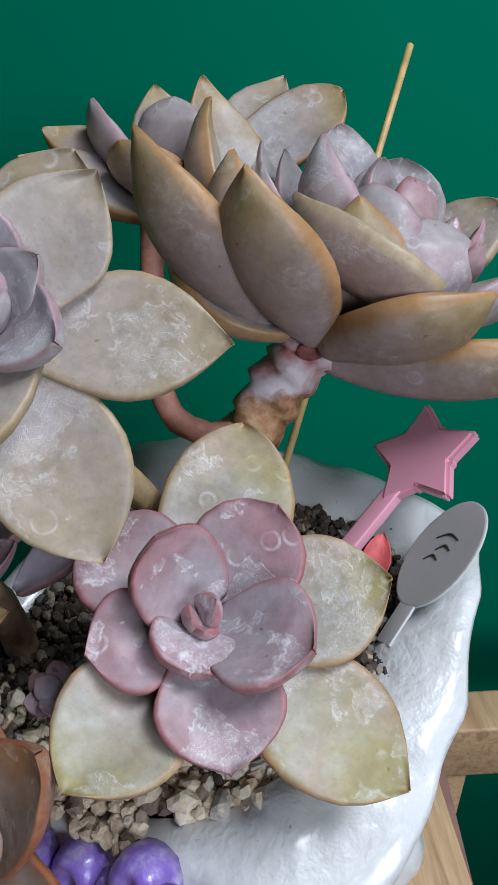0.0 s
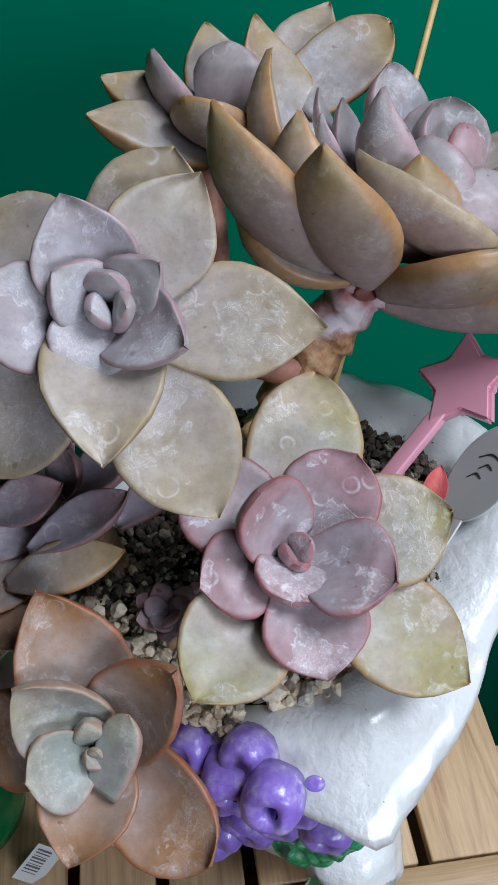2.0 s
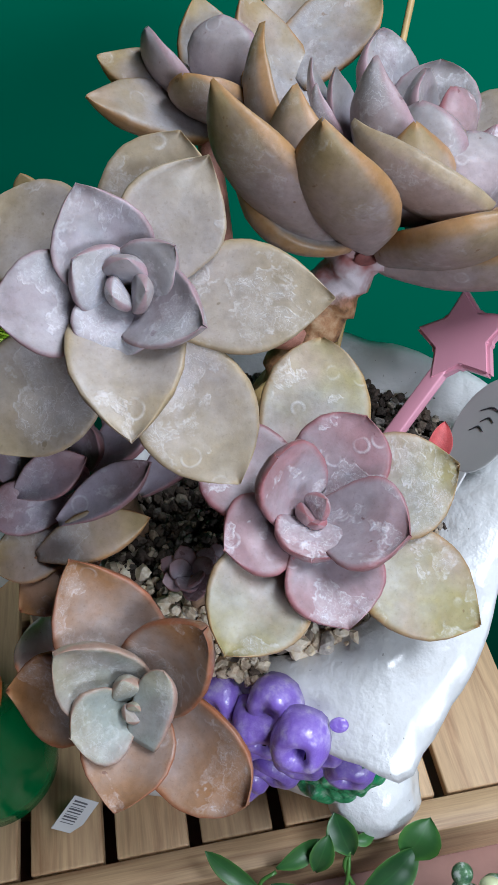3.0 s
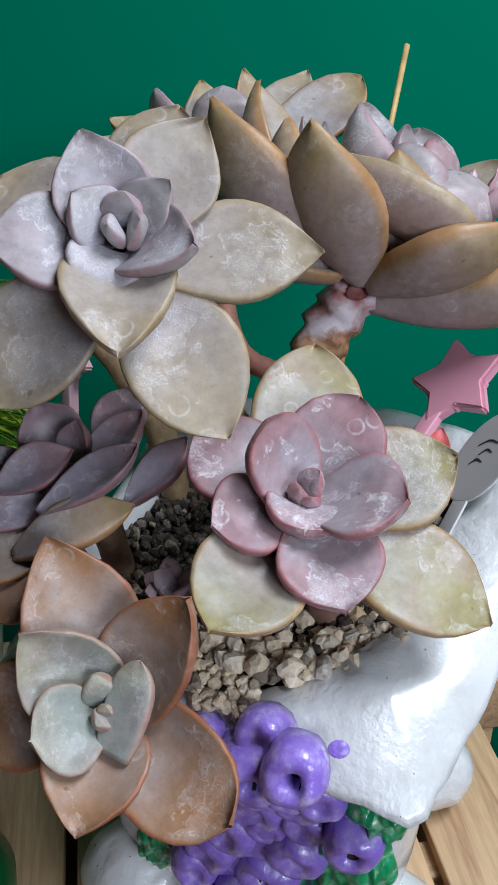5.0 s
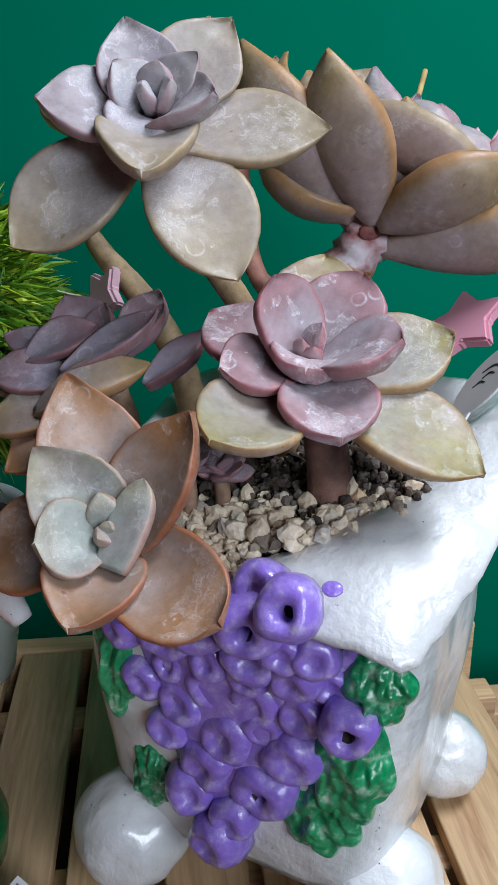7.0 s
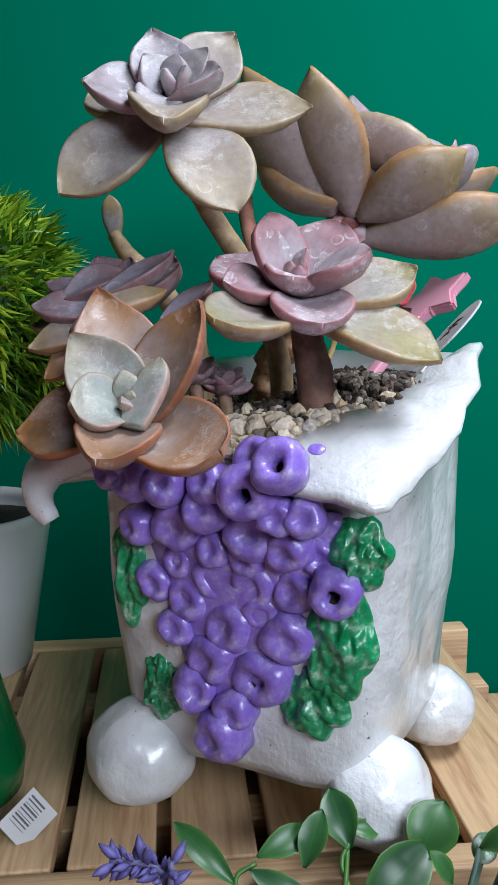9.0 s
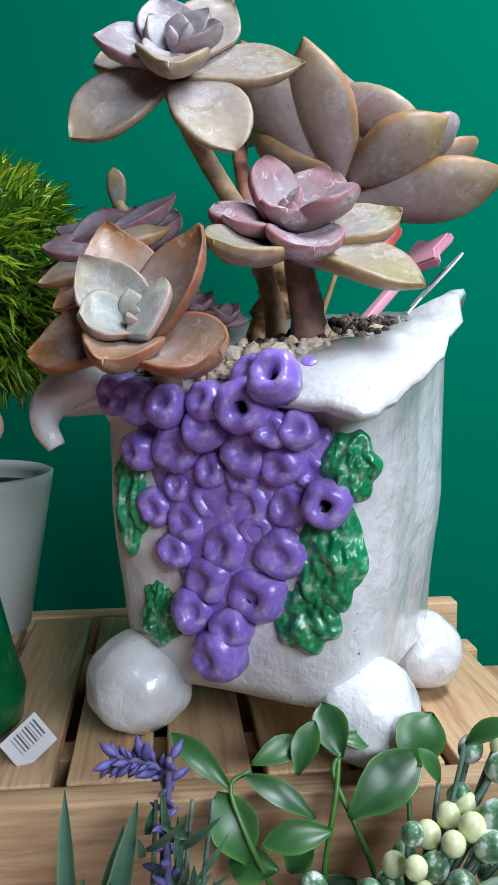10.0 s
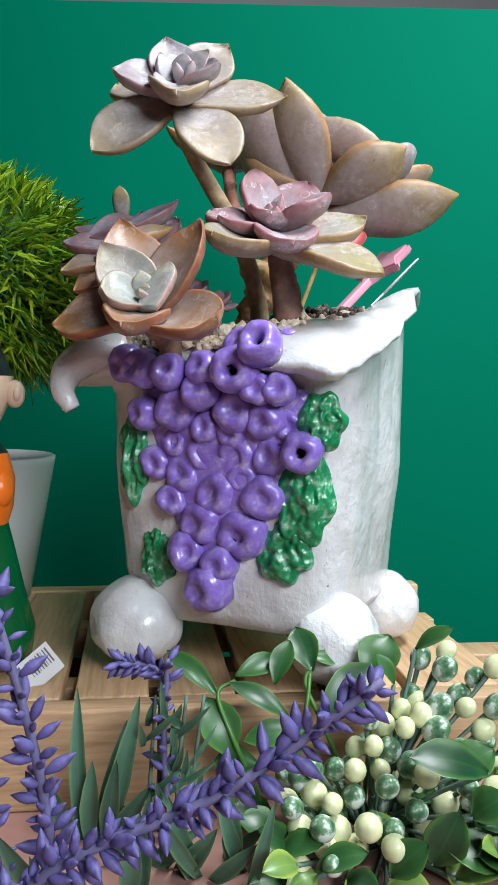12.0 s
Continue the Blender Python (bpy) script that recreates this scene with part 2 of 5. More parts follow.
GRAVEL = gravel_material()
CRUMB = crumb_material()
# potting soil; the same dark colour is painted shade in the grape holes
SOIL_AND_HOLE_SHADE = plain("soil_and_hole_shade", (0.03, 0.022, 0.016), 0.95, 0.5, 400, 1.0)
PINK_PLASTIC = plain("pink_plastic", (0.68, 0.31, 0.4), 0.35, 0.05, 40, 0.05)
PALE_PINK = plain("pale_pink_plastic", (0.62, 0.4, 0.46), 0.4, 0.05, 40, 0.05)
TAG_WHITE = plain("matt_white_plastic", (0.5, 0.5, 0.5), 0.5, 0.04, 60, 0.05)
INK = plain("grey_ink", (0.08, 0.08, 0.09), 0.6, 0.1)
BAMBOO = plain("bamboo", (0.55, 0.37, 0.15), 0.5, 0.2, 120, 0.2)
WHITE_POT = plain("white_plastic_pot", (0.72, 0.76, 0.76), 0.4, 0.03, 20, 0.05)
RED_BUD = plain("red_petal", (0.5, 0.08, 0.08), 0.5, 0.3, 200, 0.4)
SHELF = plain("brown_pink_shelf", (0.3, 0.16, 0.13), 0.6, 0.2, 30, 0.1)
FAR_WALL = plain("grey_wall_paint", (0.5, 0.5, 0.5), 0.7, 0.05, 5)


# ---------------- geometry helpers ----------------
def link(name, bm, mats, parent=None, smooth=True):
    me = bpy.data.meshes.new(name)
    bm.to_mesh(me)
    bm.free()
    for m in mats if isinstance(mats, (list, tuple)) else [mats]:
        me.materials.append(m)
    if smooth:
        me.shade_smooth()
    ob = new(name, me)
    ob.parent = parent
    return ob


def part(name, bm, material, parent, label="", smooth=True):
    ob = link(name, bm, material, parent, smooth)
    return tagged(ob, label) if label else ob


def holder(name, place=(0, 0, 0), turn=0.0):
    ob = new(name)
    ob.empty_display_size = 0.01
    ob.matrix_world = pose(*place, 0, 0, turn)
    return ob


def box(bm, x0, x1, y0, y1, z0, z1, bevel=0.0):
    b = bmesh.new()
    bmesh.ops.create_cube(b, size=1)
    for v in b.verts:
        v.co = Vector((x0 + (v.co.x + 0.5) * (x1 - x0), y0 + (v.co.y + 0.5) * (y1 - y0), z0 + (v.co.z + 0.5) * (z1 - z0)))
    if bevel:
        bmesh.ops.bevel(b, geom=b.edges[:], offset=bevel, segments=2, affect="EDGES", profile=0.6)
    join(bm, b)
    return bm


def join(bm, other, m=None):
    if m is not None:
        other.transform(m)
    me = bpy.data.meshes.new("tmp")
    other.to_mesh(me)
    other.free()
    bm.from_mesh(me)
    bpy.data.meshes.remove(me)


def grid_faces(bm, rings, close_u=True, cap=True):
    rows = [[bm.verts.new(p) for p in ring] for ring in rings]
    n = len(rows[0])
    for a, b in zip(rows, rows[1:]):
        for i in range(n if close_u else n - 1):
            j = (i + 1) % n
            bm.faces.new((a[i], a[j], b[j], b[i]))
    if cap:
        bm.faces.new(rows[0][::-1])
        bm.faces.new(rows[-1])
    return rows


def smooth_line(points, n):
    """A Catmull-Rom line through the points."""
    pts = [Vector(p) for p in points]
    pts = [pts[0] * 2 - pts[1]] + pts + [pts[-1] * 2 - pts[-2]]
    out = []
    for k in range(n):
        f = k / (n - 1) * (len(pts) - 3)
        i = min(int(f), len(pts) - 4)
        t = f - i
        p0, p1, p2, p3 = pts[i:i + 4]
        out.append(0.5 * (2 * p1 + (p2 - p0) * t + (2 * p0 - 5 * p1 + 4 * p2 - p3) * t * t + (3 * p1 - p0 - 3 * p2 + p3) * t ** 3))
    return out


def tube(points, radii, n=16, seg=10, rough=0.0, seed=0):
    line = smooth_line(points, n)
    bm = bmesh.new()
    rings = []
    side = None
    for k, p in enumerate(line):
        d = (line[min(k + 1, n - 1)] - line[max(k - 1, 0)]).normalized()
        if side is None:
            side = d.orthogonal().normalized()
        side = (side - d * side.dot(d)).normalized()
        up = d.cross(side)
        f = k / (n - 1) * (len(radii) - 1)
        i = min(int(f), len(radii) - 2)
        r = radii[i] + (radii[i + 1] - radii[i]) * (f - i)
        ring = []
        for q in range(seg):
            a = 2 * math.pi * q / seg
            rr = r * (1 + rough * noise.noise(Vector((math.cos(a) * 2, math.sin(a) * 2, k * 0.6 + seed))))
            ring.append(p + (side * math.cos(a) + up * math.sin(a)) * rr)
        rings.append(ring)
    grid_faces(bm, rings)
    return bm


PROFILE = [(0.0, 0.5), (0.15, 0.64), (0.33, 0.86), (0.48, 0.99), (0.57, 1.0), (0.69, 0.9), (0.8, 0.67), (0.88, 0.43), (0.935, 0.24), (0.972, 0.11), (1.0, 0.015)]
ROUND = [(0.0, 0.5), (0.15, 0.68), (0.33, 0.9), (0.5, 1.0), (0.66, 0.99), (0.79, 0.85), (0.89, 0.58), (0.945, 0.32), (0.975, 0.14), (1.0, 0.02)]
WIDE = [(0.0, 0.75), (0.2, 0.92), (0.45, 1.0), (0.65, 0.98), (0.8, 0.82), (0.9, 0.58), (0.955, 0.34), (0.985, 0.15), (1.0, 0.03)]
SLIM = [(0.0, 0.5), (0.2, 0.75), (0.4, 0.97), (0.55, 1.0), (0.7, 0.87), (0.82, 0.64), (0.92, 0.34), (0.97, 0.16), (1.0, 0.02)]
TAPER = [(0.0, 0.2), (0.12, 0.46), (0.3, 0.8), (0.48, 0.98), (0.58, 1.0), (0.7, 0.92), (0.81, 0.7), (0.89, 0.46), (0.945, 0.25), (0.978, 0.12), (1.0, 0.015)]
SPOON = [(0.0, 0.42), (0.15, 0.57), (0.32, 0.8), (0.48, 0.96), (0.59, 1.0), (0.7, 0.94), (0.8, 0.78), (0.88, 0.55), (0.935, 0.33), (0.972, 0.15), (1.0, 0.015)]
BROAD = [(0.0, 0.6), (0.12, 0.84), (0.28, 0.98), (0.42, 1.0), (0.58, 0.93), (0.72, 0.75), (0.85, 0.46), (0.93, 0.25), (0.975, 0.12), (1.0, 0.02)]


def curve_at(table, s):
    for (a, x), (b, y) in zip(table, table[1:]):
        if s <= b:
            return x + (y - x) * (s - a) / (b - a)
    return table[-1][1]


def succulent_leaf(base, tip, width, up, bow=0.1, cup=0.12, thick=0.16, shape=PROFILE, seed=0, hook=0.0, twist=0.0):
    """A plump spoon-shaped leaf from base to tip. bow arches its line along up, cup raises its sides, hook lifts its tip."""
    base, tip, up = Vector(base), Vector(tip), Vector(up)
    length = (tip - base).length
    d = (tip - base) / length
    up = (up - d * up.dot(d)).normalized()
    side = d.cross(up)
    if twist:
        q = Matrix.Rotation(radians(twist), 3, d)
        up, side = q @ up, q @ side
    bm = bmesh.new()
    uv = bm.loops.layers.uv.new("UVMap")
    face = bm.loops.layers.uv.new("Underside")
    ns, nv = 22, 12
    rings, coords = [], []
    for k in range(ns + 1):
        s = k / ns
        s = 1 - (1 - s) ** 1.25
        w = width * 0.5 * curve_at(shape, s)
        rise = bow * length * (math.sin(math.pi * min(1, s * 0.94 + 0.03)) - 0.1) + hook * length * max(0, (s - 0.82) / 0.18) ** 2
        t = width * thick * (0.75 + 0.35 * math.sin(math.pi * s)) * min(1.0, 0.25 + 3.2 * (1 - s)) * min(1, w / (0.3 * width * 0.5) + 0.15)
        mid = base + d * (length * s) + up * rise
        ring, cc = [], []
        for q in range(2 * nv):
            a = math.pi * q / nv
            x = math.copysign(abs(math.cos(a)) ** 0.72, math.cos(a))
            y = math.sin(a)
            lift = cup * width * x * x * (0.4 + 0.6 * math.sin(math.pi * min(1, s + 0.1)))
            yy = (abs(y) ** 0.6) * (1 if y > 0 else -1)
            h = t * (0.36 * yy if y > 0 else 0.64 * yy * (1 - 0.25 * x * x))
            wob = 1 + 0.035 * noise.noise(Vector((s * 3.2 + seed * 7.1, x * 1.1, seed * 3.3)))
            p = mid + side * (x * w * wob) + up * (h + lift + 0.02 * width * noise.noise(Vector((s * 2.5, x * 1.5, seed * 5.7))))
            ring.append(p)
            cc.append((s, 0.5 + 0.5 * x, 0.5 - 0.5 * yy))
        rings.append(ring)
        coords.append(cc)
    rows = grid_faces(bm, rings)
    where = {}
    for row, cc in zip(rows, coords):
        for v, c in zip(row, cc):
            where[v] = c
    for f in bm.faces:
        for lo in f.loops:
            lo[uv].uv = where[lo.vert][:2]
            lo[face].uv = (where[lo.vert][2], 0)
    bmesh.ops.recalc_face_normals(bm, faces=bm.faces[:])
    return bm


def rosette(plant, base, axis, specs, seed=0):
    """Leaves of one head: (tip, width, material, bow, cup, base offset along the axis[, profile, twist])."""
    axis = Vector(axis).normalized()
    base = Vector(base)
    for k, spec in enumerate(specs):
        tip, width, mat, bow, cup, lift = spec[:6]
        cup = cup * 1.35 + 0.03
        shape = spec[6] if len(spec) > 6 else PROFILE
        twist = spec[7] if len(spec) > 7 else 0
        plump = spec[8] if len(spec) > 8 else min(0.36, 0.18 + 0.0023 / width)
        root = base + axis * lift
        tip = Vector(tip)
        out = tip - root
        flat = (out - axis * out.dot(axis))
        if flat.length > 0.004:
            root = root + flat.normalized() * 0.004
        part("leaf", succulent_leaf(root, tip, width, axis + flat.normalized() * -0.05 if flat.length else axis, bow, cup, plump, shape, seed + k, 0.02, twist), mat, plant)


# ---------------- setting ----------------
YAW = 4.5
shelf = tagged(link("ground", box(bmesh.new(), -1.2, 0.185, -0.9, 0.37, -0.075, -0.05, 0.002), SHELF), "brownish pink shelf top under the wooden crate", "shelf", kind="structure")
board = tagged(link("backdrop", box(bmesh.new(), -1.4, 1.4, 0.0, 0.006, -1.0, 0.503), BOARD), "plain matt green backdrop board behind the plants", "backdrop", kind="structure")
board.matrix_world = pose(0.04, 0.5, 0, 0, 0, -2.3)
floor = tagged(link("floor", box(bmesh.new(), -3, 3, -3, 3, -1.05, -1.0), SHELF), "plain brown floor of the room", "floor", kind="structure")
wall = tagged(link("wall_north", box(bmesh.new(), -3, 3, 2.0, 2.1, -1.0, 1.9), FAR_WALL), "plain grey wall behind the backdrop", "wall", kind="structure")

# ---------------- crate ----------------
crate = tagged(holder("wooden_crate", (-0.058, 0.149, 0), YAW), "pale pine slatted crate lying upside down", "crate")
PITCH, GAP = 0.0449, 0.0068
for i in range(-6, 4):
    bm = box(bmesh.new(), i * PITCH, (i + 1) * PITCH - GAP, 0.001, 0.225, -0.009, 0.0, 0.0012)
    part("slat", bm, PINE, crate)
part("slat", box(bmesh.new(), 4 * PITCH, 4 * PITCH + 0.054, 0.001, 0.225, -0.009, 0.0, 0.0012), PINE, crate)
bm = box(bmesh.new(), -0.02, 0.02, -0.3, 0.24, -0.049, 0.0, 0.0015)
lip = part("front_rail", bm, PINE, crate)
lip.matrix_local = pose(-0.02, -0.0, 0, 0, 0, 90) @ Matrix.Diagonal((0.42, 1, 1, 1)) @ pose(-0.0205, 0, -0.0005)
bm = box(bmesh.new(), -0.008, 0.008, -0.29, 0.24, -0.049, 0.001, 0.0015)
rail = part("back_rail", bm, PINE, crate)
rail.matrix_local = pose(-0.03, 0.234, 0, 0, 0, 90)
for y in (0.05, 0.17):
    bm = box(bmesh.new(), -0.01, 0.01, -0.28, 0.22, -0.03, -0.0095, 0.001)
    cr = part("cross_bar", bm, PINE, crate)
    cr.matrix_local = pose(-0.03, y, 0, 0, 0, 90)
stand = tagged(holder("wooden_stand", (0.2, 0.37, -0.05), 3), "pale wooden stand rail beside the crate", "stand")
part("rail", box(bmesh.new(), -0.1, 0.5, -0.012, 0.02, -0.045, 0.004, 0.002), PINE, stand)
part("post", box(bmesh.new(), -0.02, 0.012, -0.01, 0.015, -0.9, -0.0455, 0.002), PINE, stand)

# ---------------- ceramic planter ----------------
TURN, POT_C = -28.0, (0.0475, 0.2305)
pot = tagged(holder("ceramic_planter", (POT_C[0], POT_C[1], 0), TURN), "white glazed ceramic planter with violet grapes and green leaves", "planter")


def square_point(phi, half, power=4.5):
    c, s = math.cos(phi), math.sin(phi)
    r = half / (abs(c) ** power + abs(s) ** power) ** (1 / power)
    return Vector((c * r, s * r, 0))


def half_at(z):
    return curve_at([(0.0, 0.055), (0.03, 0.062), (0.04, 0.067), (0.08, 0.0705), (0.13, 0.073), (0.18, 0.0745), (0.3, 0.075)], z)


# rim keys by angle: crest height, overhang, outer edge height, inset of the crest
RIM = [(-180, 0.186, 0.012, 0.182, 0.004), (-150, 0.178, 0.016, 0.17, 0.004), (-137, 0.176, 0.028, 0.16, 0.004), (-125, 0.177, 0.02, 0.166, 0.004), (-105, 0.178, 0.01, 0.167, 0.004), (-80, 0.178, 0.011, 0.167, 0.004),
       (-68, 0.183, 0.02, 0.17, 0.006), (-58, 0.189, 0.023, 0.168, 0.012), (-50, 0.193, 0.029, 0.164, 0.018), (-43, 0.195, 0.021, 0.169, 0.02), (-36, 0.196, 0.018, 0.176, 0.018), (-22, 0.199, 0.0185, 0.186, 0.014), (-14, 0.2005, 0.0165, 0.195, 0.012), (-5, 0.202, 0.0175, 0.2, 0.012), (8, 0.206, 0.0125, 0.212, 0.012),
       (18, 0.206, 0.0125, 0.216, 0.012), (32, 0.203, 0.009, 0.212, 0.014), (45, 0.201, 0.009, 0.207, 0.014), (90, 0.198, 0.012, 0.206, 0.01), (135, 0.196, 0.012, 0.2, 0.006), (180, 0.186, 0.012, 0.182, 0.004)]


def rim_at(deg):
    for (a, *x), (b, *y) in zip(RIM, RIM[1:]):
        if deg <= b:
            f = (deg - a) / (b - a)
            f = f * f * (3 - 2 * f)
            return [p + (q - p) * f for p, q in zip(x, y)]
    return list(RIM[-1][1:])


def planter_body():
    bm = bmesh.new()
    n = 120
    rings = []
    levels = [0.028, 0.03, 0.038, 0.055, 0.07, 0.085, 0.1, 0.115, 0.13, 0.145]
    for j, z in enumerate(levels):
        ring = []
        for k in range(n):
            phi = math.radians(-180 + 360 * k / n)
            h = half_at(z) - (0.008 if j == 0 else 0)
            p = square_point(phi, h)
            p *= 1 + 0.03 * noise.noise(Vector((p.x * 25, p.y * 25, z * 22))) + 0.015 * noise.noise(Vector((p.x * 80, p.y * 80, z * 70)))
            ring.append(p + Vector((0, 0, z)))
        rings.append(ring)
    tail = []
    for f, dz in ((0.0001, -0.006), (0.1, -0.002), (0.8, -0.0025), (1.0, -0.0005), (1.04, 0.001), (0.97, 0.0032), (0.7, 0.005), (0.35, 0.004), (0.0, 0.0), (-0.35, -0.006), (-0.6, -0.02), (-0.65, -0.06)):
        ring = []
        for k in range(n):
            deg = -180 + 360 * k / n
            crest, over, outer, inset = rim_at(deg)
            phi = math.radians(deg)
            wall_p = square_point(phi, 0.0735)
            dirn = wall_p.normalized()
            wav = 0.0012 * noise.noise(Vector((math.cos(phi) * 6, math.sin(phi) * 6, f)))
            if f > 0:
                back = 0.0 if dz < 0 else (inset - 0.004) * max(0.0, 1 - f)
                p = wall_p + dirn * (over * f - back + wav)
                z = outer + (crest - outer) * max(0.0, 1 - f) ** 1.2 if dz >= 0 else outer + dz * (1 if f > 0.5 else 1.2)
                z = z + (dz if dz > 0 else 0)
            else:
                p = wall_p + dirn * (0.012 * f - inset)
                z = crest + dz
            ring.append(p + Vector((0, 0, z + wav)))
        tail.append(ring)
    rings += tail
    grid_faces(bm, rings)
    bmesh.ops.translate(bm, verts=bm.verts[:], vec=(-0.0035, -0.0018, 0))
    bmesh.ops.recalc_face_normals(bm, faces=bm.faces[:])
    return bm


part("body", planter_body(), GLAZE, pot)
POT_M = pose(POT_C[0], POT_C[1], 0, 0, 0, TURN)
POT_INV = POT_M.inverted()


def local(x, y, z):
    return POT_INV @ Vector((x, y, z))


for x, y, r in ((0.0775, 0.1645, 0.0256), (-0.0305, 0.198, 0.0257), (0.121, 0.2445, 0.0228), (0.022, 0.3, 0.023)):
    bm = bmesh.new()
    bmesh.ops.create_icosphere(bm, subdivisions=4, radius=r)
    for v in bm.verts:
        nrm = v.co.normalized()
        v.co *= 1 + 0.1 * noise.noise(nrm * 1.2 + Vector((x * 90, 0, 0))) + 0.05 * noise.noise(nrm * 2.6 + Vector((0, x * 50, 0))) + 0.012 * noise.noise(nrm * 7)
        v.co.z *= 0.97
    low = min(v.co.z for v in bm.verts)
    p = local(x, y, 0)
    bmesh.ops.translate(bm, verts=bm.verts[:], vec=(p.x, p.y, -low + 0.0003))
    part("foot", bm, GLAZE, pot)

# hook-shaped fold on the front left corner
bm = tube([(-0.056, -0.076, 0.176), (-0.067, -0.088, 0.175), (-0.0765, -0.096, 0.167), (-0.0785, -0.099, 0.156), (-0.073, -0.098, 0.146)], [0.011, 0.0105, 0.0088, 0.0065, 0.0042], 18, 14, 0.1)
part("fold", bm, GLAZE, pot)

GRAPES = [(0.036, -0.1065, 0.179, 0.0106, 1), (0.019, -0.102, 0.167, 0.0122, 1), (-0.002, -0.095, 0.157, 0.0094, 0), (-0.039, -0.088, 0.145, 0.0087, 0), (-0.019, -0.089, 0.148, 0.0117, 0), (0.015, -0.088, 0.147, 0.0116, 0), (-0.035, -0.099, 0.168, 0.0092, 0),
          (-0.045, -0.097, 0.1705, 0.0088, 0), (-0.019, -0.099, 0.166, 0.0088, 0), (0.041, -0.094, 0.158, 0.0078, 0), (0.031, -0.087, 0.143, 0.0092, 0), (-0.022, -0.081, 0.129, 0.0074, 1)]
GRAPES += [(-0.005, -0.081, 0.125, 0.0105, 0), (0.014, -0.081, 0.124, 0.0109, 0), (0.032, -0.081, 0.124, 0.0093, 0), (0.05, -0.087, 0.127, 0.01, 1), (-0.035, -0.081, 0.118, 0.0088, 0), (-0.018, -0.081, 0.112, 0.0098, 0), (0.002, -0.082, 0.103, 0.0117, 0),
           (0.028, -0.082, 0.103, 0.0114, 0), (-0.025, -0.082, 0.098, 0.0083, 0), (-0.007, -0.082, 0.088, 0.0112, 0), (0.016, -0.082, 0.083, 0.0124, 1), (-0.015, -0.083, 0.071, 0.0103, 0), (0.004, -0.084, 0.067, 0.0091, 0)]
GRAPES += [(-0.003, -0.085, 0.053, 0.0119, 0), (-0.003, -0.085, 0.138, 0.008, 0), (0.03, -0.095, 0.158, 0.0078, 0), (0.012, -0.084, 0.136, 0.008, 0), (0.022, -0.096, 0.178, 0.0096, 0), (0.041, -0.08, 0.14, 0.008, 0), (0.016, -0.08, 0.113, 0.0085, 0), (0.0, -0.095, 0.168, 0.0085, 0)]


def grape(r, hole, seed):
    """A pressed clay ball with a dimple, facing -y."""
    bm = bmesh.new()
    prof = [(0.0, -0.1 if hole else -0.52), (0.2 if hole else 0.14, 0.1 if hole else -0.56), (0.24, -0.55 if hole else -0.6), (0.34, -0.7), (0.5, -0.8), (0.68, -0.76), (0.86, -0.56), (0.97, -0.2), (1.0, 0.1), (0.96, 0.6)]
    n = 22
    rings = []
    for a, y in prof[1:]:
        ring = []
        for k in range(n):
            t = 2 * math.pi * k / n
            w = 1 + 0.2 * noise.noise(Vector((math.cos(t) * 1.1, math.sin(t) * 1.1, seed * 3.7 + a * 0.6))) + 0.05 * noise.noise(Vector((math.cos(t) * 3, math.sin(t) * 3, seed * 1.7 + a)))
            ring.append(Vector((math.cos(t) * a * r * w, y * r * 0.9 * (1 + 0.22 * noise.noise(Vector((math.cos(t) * 1.6 * a, seed, math.sin(t) * 1.6 * a)))), math.sin(t) * a * r * w)))
        rings.append(ring)
    grid_faces(bm, rings)
    bmesh.ops.recalc_face_normals(bm, faces=bm.faces[:])
    # hole faces get the second, dark material as painted shade
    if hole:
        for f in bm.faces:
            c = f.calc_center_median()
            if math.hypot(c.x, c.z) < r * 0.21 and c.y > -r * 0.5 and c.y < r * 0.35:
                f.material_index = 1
    return bm


def grape_bed():
    """Violet-washed clay under the bunch: broad above, pointed below."""
    bm = bmesh.new()
    rings = []
    for k in range(15):
        f = k / 14
        z = 0.158 - 0.108 * f
        w = 0.047 * (1 - 0.82 * f ** 1.2)
        mid = 0.004 - 0.006 * f
        ring = []
        for q in range(24):
            a = 2 * math.pi * q / 24
            j = 1 + 0.18 * noise.noise(Vector((math.cos(a) * 2, f * 9, math.sin(a))))
            ring.append(Vector((mid + math.cos(a) * w * j, -half_at(z) - 0.0015 + math.sin(a) * 0.0055 * j, z)))
        rings.append(ring)
    grid_faces(bm, rings)
    bmesh.ops.recalc_face_normals(bm, faces=bm.faces[:])
    return bm


part("grape_bed", grape_bed(), VIOLET, pot)
for k, (u, v, z, r, hole) in enumerate(GRAPES):
    g = part("grape", grape(r * (1.12 if k > 1 else 1.06), hole, k), [VIOLET, SOIL_AND_HOLE_SHADE], pot)
    lean = -22 if z > 0.175 else -6 if z > 0.15 else 2
    g.matrix_local = pose(u, v + r * 0.85, z, lean + 9 * math.sin(k * 2.1), 0, 12 * math.sin(k * 1.7) + 200 * u * (abs(u) > 0.03))
spot = bmesh.new()
bmesh.ops.create_uvsphere(spot, u_segments=16, v_segments=8, radius=0.0034)
o = part("paint_spot", spot, VIOLET, pot)
o.matrix_local = pose(0.0465, -0.0895, 0.1855, -50, 0, 20) @ Matrix.Diagonal((1, 0.25, 0.8, 1))


